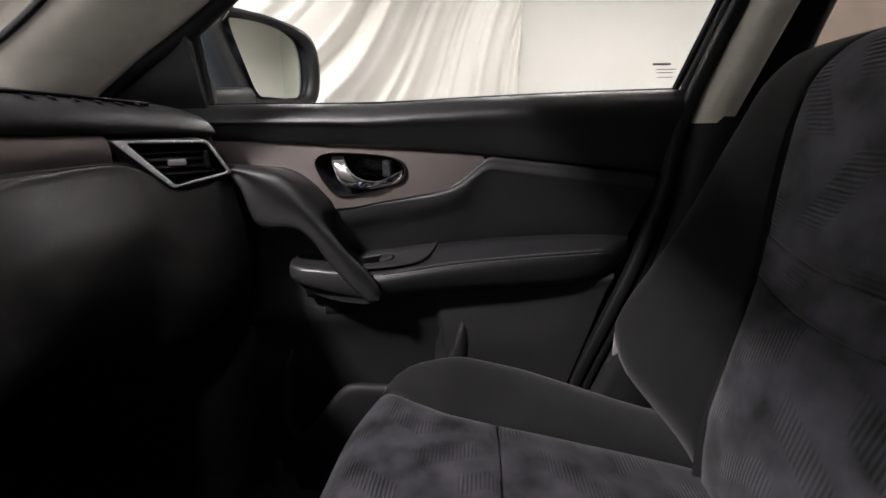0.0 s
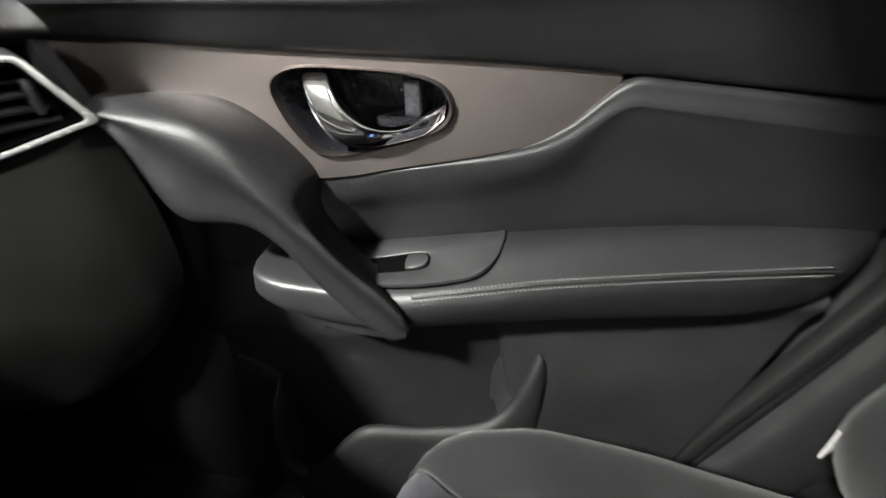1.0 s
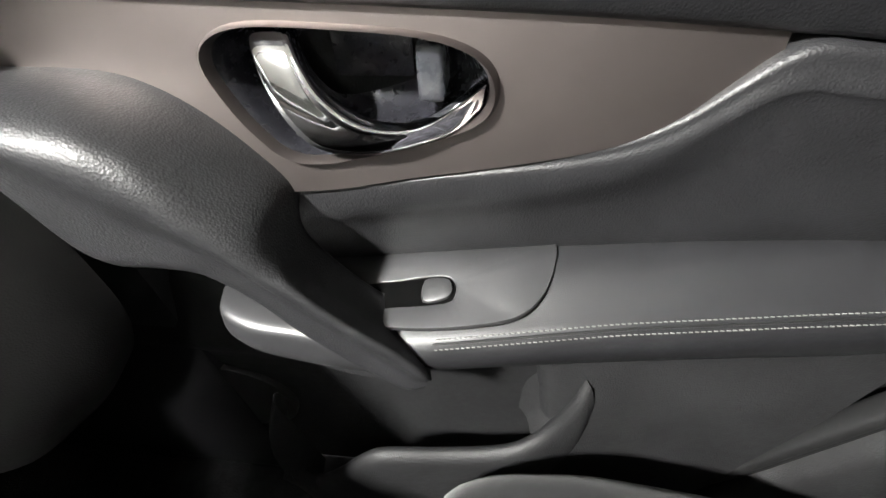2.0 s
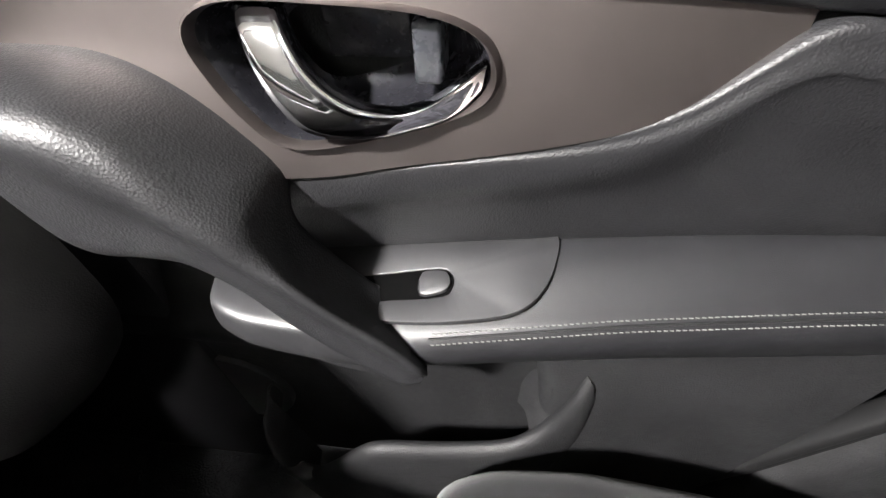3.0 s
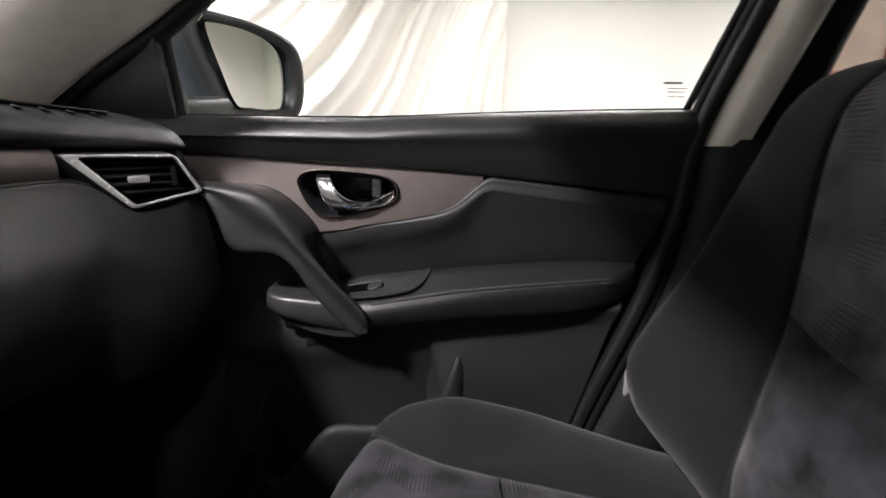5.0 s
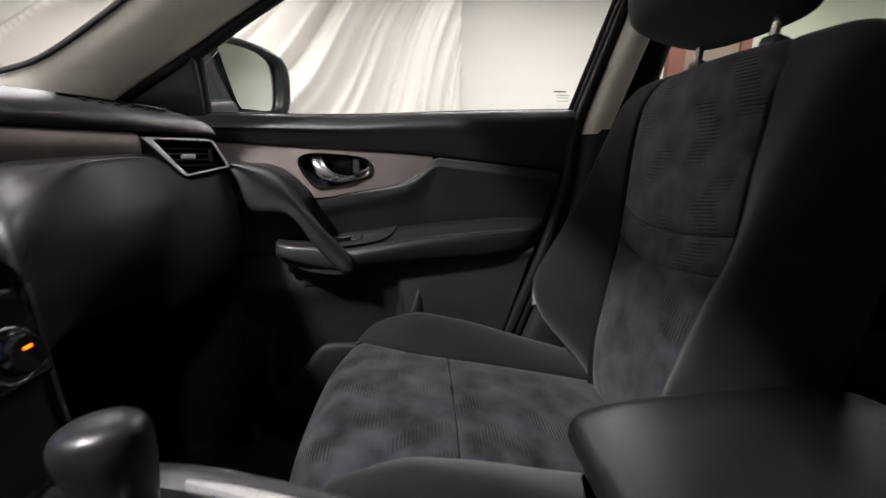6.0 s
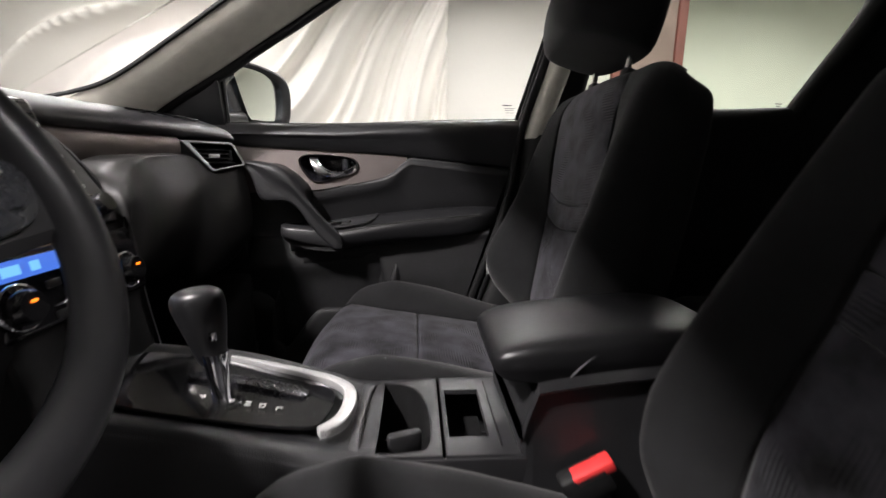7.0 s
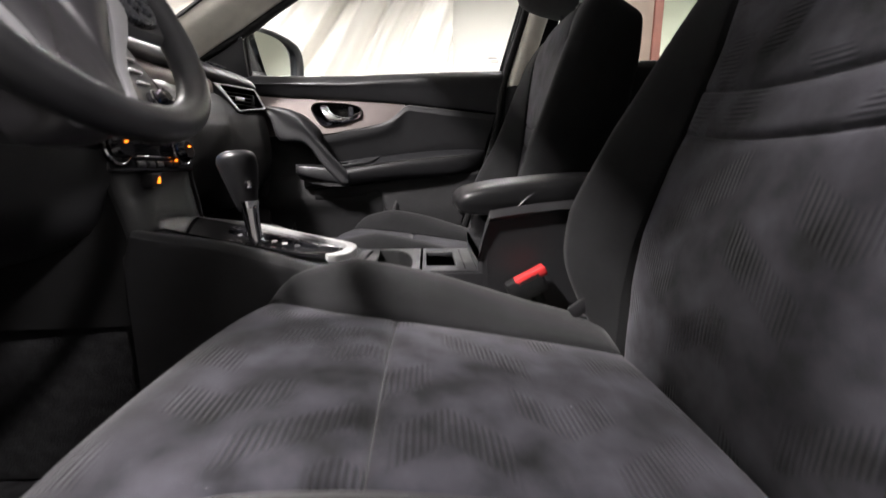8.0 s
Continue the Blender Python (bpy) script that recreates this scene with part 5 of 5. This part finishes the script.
part("frame", plate([(-0.055, 0.848), (0.055, 0.848), (0.048, 0.892), (-0.05, 0.892)], lambda u, v, w: Vector((-0.375 - 0.25 * (v - 0.85) + w, -0.875 + u, v)), 0.010, 0.002, holes=[[(-0.046, 0.855), (0.046, 0.855), (0.040, 0.885), (-0.041, 0.885)]]), SILVER, hood, "silver frame")
for k in range(3):
    part("slat", box((0.02, 0.085, 0.003), (-0.384, -0.875, 0.861 + 0.009 * k), 0.001), SMOOTH, hood)

stack = thing("stack_housing", "black plastic housing of the centre stack", "console housing")
rows = []
for z, x, w in ((0.30, -0.17, 0.100), (0.42, -0.17, 0.104), (0.52, -0.188, 0.110), (0.60, -0.198, 0.116), (0.66, -0.214, 0.119), (0.75, -0.270, 0.112), (0.80, -0.32, 0.10)):
    rows.append([(x - 0.35, CL - w - 0.03, z), (x - 0.05, CL - w - 0.010, z), (x - 0.004, CL - w, z), (x - 0.006, CL - 0.5 * w, z), (x - 0.006, CL + 0.5 * w, z), (x - 0.004, CL + w, z), (x - 0.05, CL + w + 0.010, z), (x - 0.35, CL + w + 0.03, z)])
skin = net(rows, 3, 4)
for name, a, b in (("side_panel", 0, 7), ("front_panel", 6, 16), ("side_panel", 15, 22)):
    bm = bmesh.new()
    sheet(bm, skin[:, a:b])
    part(name, thick(bm, 0.006), RUBBER, stack)

climate = thing("climate_panel", "black climate control panel with a lit blue display and two dials", "climate control")
clim_0 = Vector((-0.194, CL, 0.592))
cl_n, cl_u = Vector((0.985, 0, 0.174)), Vector((-0.174, 0, 0.985))
on_clim = lambda u, v, w: clim_0 + Vector((0, u, 0)) + cl_u * v + cl_n * w
CL_TURN = Matrix.Rotation(radians(-10), 4, "Y")
part("face", box((0.03, 0.235, 0.098), on_clim(0, 0.002, -0.012), 0.008, CL_TURN, 3), GLOSS, climate, "glossy black face")
part("display", box((0.003, 0.176, 0.022), on_clim(-0.026, 0.030, 0.004), 0.001, CL_TURN), BLUE, climate, "lit blue display")
for u, w in ((-0.092, 0.022), (-0.062, 0.012), (-0.014, 0.022), (0.014, 0.010), (0.046, 0.014)):
    part("digit_block", box((0.001, w, 0.011), on_clim(u, 0.030, 0.0062), 0, CL_TURN), CYAN, climate, "pale cyan digits")
part("chrome_strip", box((0.003, 0.150, 0.003), on_clim(0, 0.048, 0.004), 0.001, CL_TURN), CHROME, climate)
part("chrome_strip", box((0.003, 0.105, 0.003), on_clim(0, -0.022, 0.004), 0.001, CL_TURN), CHROME, climate)
for u in (-0.100, 0.073):
    rings = []
    for rad, h in ((0.026, 0.0), (0.026, 0.006), (0.0245, 0.010), (0.020, 0.011), (0.018, 0.022), (0.016, 0.024), (0.001, 0.024)):
        rings.append([on_clim(u + rad * math.cos(a), -0.010 + rad * math.sin(a), h + 0.002) for a in np.linspace(0, 2 * math.pi, 25)[:-1]])
    dial = part("dial", tube(bmesh.new(), rings), GLOSS, climate, "black climate dial")
    part("ring", hoop(on_clim(u, -0.010, 0.010), 0.0250, 0.0022, (0, 1, 0), cl_u, 32, 8), CHROME, dial, "chrome ring")
    part("lamp", box((0.001, 0.008, 0.003), on_clim(u, -0.004, 0.0268), 0, CL_TURN), AMBER, dial, "small amber lamp")
for u in (-0.045, -0.020, 0.005, 0.030, 0.052):
    part("button", box((0.004, 0.020, 0.010), on_clim(u, 0.004, 0.004), 0.002, CL_TURN), SMOOTH, climate, "black button")
    part("button", box((0.004, 0.020, 0.010), on_clim(u, -0.034, 0.004), 0.002, CL_TURN), SMOOTH, climate, "black button")
for u, v in ((0.048, 0.010), (0.052, -0.028)):
    part("lamp", box((0.001, 0.009, 0.0028), on_clim(u, v, 0.0068), 0, CL_TURN), AMBER, climate, "small amber lamp")
heat = thing("seat_heat_switch", "black switch with a glowing amber seat symbol", "switch")
part("body", box((0.02, 0.03, 0.024), (-0.186, CL - 0.020, 0.532), 0.003), RUBBER, heat)
part("symbol", plate([tuple(p) for p in cr_loop([(-0.004, -0.005), (0.003, -0.005), (0.005, -0.003), (0.001, -0.001), (0.001, 0.003), (-0.002, 0.005), (-0.004, 0.003)], 2)], lambda u, v, w: Vector((-0.1755 + w, CL - 0.020 - u, 0.532 + v)), 0.001), AMBER, heat, "glowing amber seat symbol")

# ---- driver's side of the dashboard ----
cluster = thing("instrument_binnacle", "black instrument binnacle behind the steering wheel", "instrument binnacle")
part("hood", box((0.20, 0.34, 0.11), (-0.34, SEAT_D, 0.870), 0.03, pose(0, 0, 0, 0, -6, 0), seg=4), SOFT, cluster)
part("dial_glass", box((0.01, 0.29, 0.08), (-0.238, SEAT_D, 0.862), 0.004, pose(0, 0, 0, 0, -18, 0)), GLOSS, cluster, "dark instrument glass")
lower = thing("driver_lower_dash", "black plastic lower dashboard below the steering column", "dashboard")
rows = [[(-0.30, y, 0.80), (-0.262, y, 0.79), (-0.215, y, 0.70), (-0.195, y, 0.58), (-0.235, y, 0.46), (-0.40, y, 0.40)] for y in (-0.815, -0.95, -1.1, -1.25, -1.37)]
skin = net(rows, 4, 4)
for name, a, b in (("upper_panel", 0, 13), ("knee_panel", 12, 21)):
    bm = bmesh.new()
    sheet(bm, skin[:, a:b])
    part(name, thick(bm, 0.008), PLASTIC, lower)

# ---- steering wheel ----
wheel = thing("steering_wheel", "black leather steering wheel with silver spoke trim", "steering wheel")
rake = radians(31)
w_c = Vector((-0.0245, -1.119, 0.737))
w_u, w_n = Vector((-math.sin(rake), 0, math.cos(rake))), Vector((math.cos(rake), 0, math.sin(rake)))
on_wheel = lambda u, v, w: w_c + Vector((0, u, 0)) + w_u * v + w_n * w
bm = bmesh.new()
rings = []
for i in range(84):
    a = 2 * math.pi * i / 84
    u, v = 0.172 * math.cos(a), 0.172 * math.sin(a)
    d = math.hypot(u, v)
    rings.append([on_wheel(u + 0.0155 * math.cos(b) * u / d, v + 0.0155 * math.cos(b) * v / d, 0.0165 * math.sin(b)) for b in (2 * math.pi * k / 16 for k in range(16))])
tube(bm, rings + rings[:1], caps=False)
bmesh.ops.remove_doubles(bm, verts=bm.verts, dist=1e-5)
part("rim", bm, RIM, wheel, "black leather rim")
HUB = -0.018  # the hub's middle across the wheel
half = [(0.030, 0.062), (0.066, 0.052), (0.088, 0.022), (0.086, -0.010), (0.079, -0.036), (0.066, -0.064), (0.052, -0.088), (0.040, -0.110), (0.032, -0.132), (0.026, -0.160)]
pad = [(HUB + a, b) for a, b in half] + [(HUB - a, b) for a, b in half[::-1]]
pad = cr_loop(pad, 3)
pc = np.array([HUB, -0.03])
rings = [[on_wheel(pc[0] + (p[0] - pc[0]) * k, pc[1] + (p[1] - pc[1]) * k, h - 0.020 * max(0.0, -p[1] - 0.05) / 0.11) for p in pad] for k, h in ((0.92, -0.050), (1.0, -0.028), (1.01, -0.008), (0.985, 0.002), (0.90, 0.011), (0.6, 0.019), (0.02, 0.022))]
part("airbag_pad", tube(bmesh.new(), rings), HUB_SKIN, wheel, "dark grey airbag cover running down to the rim", sharp=60)
for s in (-1, 1):
    rows = []
    for q in (0.0, 0.3, 0.6, 1.0):
        u = HUB + s * (0.078 + 0.106 * q) if s > 0 else HUB + s * (0.078 + 0.072 * q)
        h = 0.032 - 0.010 * q
        rows.append([on_wheel(u, -0.020 + h, -0.014 - 0.004 * q), on_wheel(u, -0.020 + h, -0.002), on_wheel(u, -0.024 - h, -0.002), on_wheel(u, -0.024 - h, -0.016)])
    spoke = part("spoke", tube(bmesh.new(), net(rows, 2, 3, loop=True)), SMOOTH, wheel, "dark spoke")
    strip = [(0.080, -0.016), (0.094, -0.024), (0.102, -0.042), (0.082, -0.074), (0.064, -0.094), (0.050, -0.116), (0.043, -0.138), (0.037, -0.164), (0.025, -0.164), (0.033, -0.130), (0.040, -0.108), (0.054, -0.086), (0.068, -0.062), (0.079, -0.038)]
    part("spoke_trim", plate([(HUB + s * a, b) for a, b in cr_loop(strip, 3)], lambda u, v, w: on_wheel(u, v, w - 0.004 - 0.14 * max(0.0, -v - 0.05)), 0.010, 0.003), SPOKE_SILVER, wheel, "satin silver spoke trim")
    pod = [tuple((HUB + s * a, b)) for a, b in cr_loop([(0.104, 0.004), (0.146, 0.006), (0.166, -0.002), (0.168, -0.020), (0.152, -0.042), (0.116, -0.050), (0.102, -0.040)], 3)]
    part("switch_pod", plate(pod, lambda u, v, w: on_wheel(u, v, w - 0.003), 0.008, 0.002), LOCK, spoke, "grey switch pod")
    for k, (u, v, a, b) in enumerate(((0.132, -0.006, 0.040, 0.009), (0.124, -0.028, 0.012, 0.016), (0.146, -0.026, 0.012, 0.016))):
        part("button", box((0.005, a, b), on_wheel(HUB + s * u, v, 0.006), 0.002, Matrix.Rotation(-rake, 4, "Y")), SILVER if k == 0 else LOCK, spoke, "steering wheel button")
part("column", rod([on_wheel(0, -0.01, -0.03), on_wheel(0, -0.02, -0.12), on_wheel(0, -0.05, -0.26)], [0.055, 0.065, 0.07], 16), PLASTIC, wheel, "black column cover")
part("stalk", rod([on_wheel(0.04, 0.02, -0.09), on_wheel(0.14, 0.04, -0.085), on_wheel(0.20, 0.06, -0.08)], [0.006, 0.008, 0.011], 10), PLASTIC, wheel, "black wiper stalk")

# ---- centre console ----
console = thing("centre_console", "black plastic centre console with cup holders and a padded lid", "centre console")


def deck_z(x):
    return curve([(-0.20, 0.455), (-0.10, 0.434), (0.0, 0.414), (0.10, 0.393), (0.16, 0.385), (0.60, 0.385)], x)


rows = []
for x in (-0.19, -0.12, -0.04, 0.04, 0.10, 0.15, 0.19):
    z = deck_z(x)
    w = curve([(-0.19, 0.112), (0.0, 0.116), (0.19, 0.112)], x)
    h = curve([(-0.19, 0.004), (-0.05, 0.016), (0.06, 0.010), (0.15, 0.0), (0.19, 0.0)], x)
    rows.append([(x, CL - w - 0.004, 0.02), (x, CL - w, z - 0.05), (x, CL - w + 0.006, z + h - 0.008), (x, CL - w + 0.018, z + h), (x, CL - w + 0.032, z + 0.6 * h), (x, CL - 0.05, z - 0.006), (x, CL + 0.05, z - 0.006), (x, CL + w - 0.032, z + 0.6 * h), (x, CL + w - 0.018, z + h), (x, CL + w - 0.006, z + h - 0.008), (x, CL + w, z - 0.05), (x, CL + w + 0.004, 0.02)])
bm = bmesh.new()
sheet(bm, net(rows, 4, 4))
part("front_body", thick(bm, 0.005), PLASTIC, console, "black console body round the shifter", sharp=50)

loop = cr_loop([(-0.175, 0.062), (-0.10, 0.083), (0.02, 0.082), (0.085, 0.070), (0.125, 0.040), (0.136, 0.0), (0.130, -0.042), (0.112, -0.066), (0.02, -0.078), (-0.10, -0.080), (-0.175, -0.062)], 4)


def on_deck(u, v, w):
    return Vector((u, CL + v, deck_z(u) + 0.004 + w + 0.006 * (1 - (v / 0.09) ** 2)))


far = [(p[0] + 0.016 * (p[0] > 0.08), p[1]) for p in cr([(-0.050, 0.084), (-0.02, 0.085), (0.02, 0.084), (0.085, 0.074), (0.128, 0.044), (0.140, 0.0), (0.134, -0.044), (0.118, -0.066), (0.104, -0.073)], 5)]
near = [(p[0] + 0.016 * (p[0] > 0.08), p[1]) for p in cr([(0.098, -0.064), (0.108, -0.054), (0.118, -0.036), (0.121, 0.0), (0.112, 0.034), (0.074, 0.058), (0.02, 0.067), (-0.02, 0.074), (-0.050, 0.079)], 5)]
on_bezel = lambda u, v, w: on_deck(u, v, w * (1 - 0.6 * min(1.0, max(0.0, (-v - 0.035) / 0.03)) * (u < 0.11)))
part("shift_bezel", plate(far + near, on_bezel, 0.012, 0.003), SILVER, console, "satin silver rim round the shifter")
part("shift_plate", plate([((p[0]) * 0.93 - 0.003, p[1] * 0.88) for p in loop], on_deck, 0.004), GLOSS, console, "glossy black shifter plate")
gate = cr_loop([(-0.07, 0.022), (0.0, 0.030), (0.075, 0.026), (0.085, 0.012), (0.075, 0.0), (0.0, 0.008), (-0.07, 0.004)], 3)
part("shift_gate", plate([tuple(p) for p in gate], on_deck, 0.0065, 0.001), BOWL, console, "dark shifter slot")

# cup holder tray with two wells
tray = [(0.155, -0.098), (0.155, 0.098), (0.275, 0.098), (0.275, -0.098)]
well = cr_loop([(0.168, -0.075), (0.168, 0.02), (0.175, 0.075), (0.205, 0.082), (0.235, 0.070), (0.255, 0.03), (0.262, -0.03), (0.258, -0.078), (0.235, -0.088), (0.19, -0.088)], 3)
flat = lambda z: (lambda u, v, w: Vector((u, CL + v, z + w)))
part("cup_tray", plate(tray, flat(0.378), 0.008, 0.002, holes=[[tuple(p) for p in well]]), SMOOTH, console, "grey-black cup holder tray")
wc = well.mean(0)
bm = bmesh.new()
sheet(bm, [[(wc[0] + (p[0] - wc[0]) * k, CL + wc[1] + (p[1] - wc[1]) * k, z) for p in well] for k, z in ((1.01, 0.384), (1.0, 0.38), (0.95, 0.32), (0.90, 0.265), (0.5, 0.263))], loop=True)
part("cup_well", thick(bm, 0.002), RUBBER, console, "deep cup holder well")
part("cup_divider", box((0.05, 0.016, 0.045), (0.225, CL - 0.028, 0.350), 0.006, pose(0, 0, 0, 0, 0, 18)), SMOOTH, console, "cup holder divider")
coin = [(0.286, -0.060), (0.286, 0.058), (0.338, 0.058), (0.338, -0.060)]
part("rear_tray", plate([(0.279, -0.098), (0.279, 0.098), (0.392, 0.098), (0.392, -0.098)], flat(0.378), 0.008, 0.002, holes=[coin]), SMOOTH, console, "grey-black tray with a coin slot")
part("coin_box", box((0.06, 0.13, 0.02), (0.312, CL - 0.001, 0.325), 0.002), RUBBER, console, "dark coin slot")
for x in (0.352, 0.372):
    part("tray_groove", box((0.0025, 0.165, 0.003), (x, CL, 0.3855), 0.0005), RUBBER, console)
part("rear_body", box((0.30, 0.205, 0.28), (0.26, CL, 0.148), 0.008), PLASTIC, console)
for s in (-1, 1):
    part("side_wall", box((0.28, 0.006, 0.12), (0.27, CL + s * 0.0985, 0.322), 0.002), PLASTIC, console)

# bin and padded lid
rows = []
for x, z1 in ((0.372, 0.40), (0.386, 0.452), (0.400, 0.462), (0.50, 0.474), (0.60, 0.478), (0.66, 0.46)):
    w = 0.099 if x > 0.38 else 0.096
    rows.append([(x, CL - w, 0.05), (x, CL - w, z1 - 0.006), (x, CL - w + 0.006, z1), (x, CL + w - 0.006, z1), (x, CL + w, z1 - 0.006), (x, CL + w, 0.05)])
part("bin", tube(bmesh.new(), net(rows, 3, 3, loop=True)), PLASTIC, console, "black storage bin", sharp=45)
rows = []
for x, hw, z0, z1 in ((0.337, 0.066, 0.493, 0.500), (0.341, 0.077, 0.485, 0.507), (0.352, 0.085, 0.478, 0.516), (0.378, 0.090, 0.475, 0.524), (0.42, 0.092, 0.474, 0.531), (0.50, 0.091, 0.480, 0.539), (0.58, 0.089, 0.484, 0.544), (0.635, 0.082, 0.486, 0.538), (0.655, 0.06, 0.50, 0.525)):
    zm = (z0 + z1) / 2
    rows.append([(x, CL + sx * hw * kx, zm + (z1 - zm) * kz) for sx, kx, kz in ((-1, 0.80, -1), (-1, 0.98, -0.6), (-1, 1.0, 0.2), (-1, 0.9, 0.8), (-1, 0.5, 1.0), (1, 0.5, 1.0), (1, 0.9, 0.8), (1, 1.0, 0.2), (1, 0.98, -0.6), (1, 0.80, -1))])
part("lid", tube(bmesh.new(), net(rows, 3, 4, loop=True)), LID_SKIN, console, "padded black leatherette lid", sharp=60)
part("lid_seam", rod([(0.425, CL - 0.0925, 0.478), (0.445, CL - 0.093, 0.500), (0.475, CL - 0.088, 0.523)], 0.0012, 6), SMOOTH, console)
part("lid_latch", box((0.012, 0.05, 0.018), (0.352, CL, 0.478), 0.004), RUBBER, console, "black lid latch")

# ---- shift lever ----
shifter = thing("gear_shifter", "black leather gear knob on a chrome-sided stem", "gear lever")
foot, head = Vector((-0.014, CL - 0.030, 0.418)), Vector((-0.030, CL - 0.022, 0.545))
rows = []
for q, rx, ry in ((0.0, 0.013, 0.012), (0.3, 0.013, 0.012), (0.5, 0.015, 0.013), (0.62, 0.019, 0.016)):
    c = foot.lerp(head, q)
    rows.append([c + Vector((rx * math.cos(a), ry * math.sin(a), 0)) for a in np.linspace(0, 2 * math.pi, 13)[:-1]])
part("stem", tube(bmesh.new(), net(rows, 2, 3, loop=True)), CHROME, shifter, "chrome stem")
rows = []
for dx, dz, rx, ry in ((0.004, -0.055, 0.013, 0.012), (0.002, -0.045, 0.018, 0.016), (-0.002, -0.015, 0.025, 0.021), (-0.006, 0.012, 0.031, 0.025), (-0.009, 0.030, 0.033, 0.027), (-0.010, 0.042, 0.029, 0.024), (-0.010, 0.048, 0.018, 0.015), (-0.010, 0.0495, 0.003, 0.003)):
    c = head + Vector((dx, 0, dz - 0.012))
    rows.append([c + Vector((rx * math.cos(a), ry * math.sin(a), 0.10 * rx * math.cos(a))) for a in np.linspace(0, 2 * math.pi, 17)[:-1]])
part("knob", tube(bmesh.new(), net(rows, 2, 4, loop=True)), RIM, shifter, "black leather gear knob", sharp=70)
part("release_button", box((0.010, 0.008, 0.014), head + Vector((0.016, -0.021, -0.020)), 0.003), CHROME, shifter, "small chrome release button")
part("stem_collar", hoop(foot + Vector((0, 0, 0.004)), 0.019, 0.004, (1, 0, 0), (0, 1, 0), 28, 8), GLOSS, shifter, "glossy collar")


def letters(text, at, size, mat, parent, turn):
    font = bpy.data.curves.new("gear_letter", "FONT")
    font.body, font.size, font.extrude, font.align_x, font.align_y = text, size, 0.0003, "CENTER", "CENTER"
    tmp = bpy.data.objects.new("gear_letter", font)
    me = bpy.data.meshes.new_from_object(tmp)
    bpy.data.objects.remove(tmp)
    me.materials.append(mat)
    ob = new("gear_letter", me)
    ob.matrix_basis = turn
    ob.location = at
    ob.parent = parent
    return tagged(ob, "pale printed gear letter")


for k, c in enumerate("PRNDL"):
    x = (-0.040, -0.004, 0.018, 0.036, 0.058)[k]
    letters(c, on_deck(x, -0.034, 0.0062), 0.012, LETTER, console, pose(0, 0, 0, 0, 12, -90))
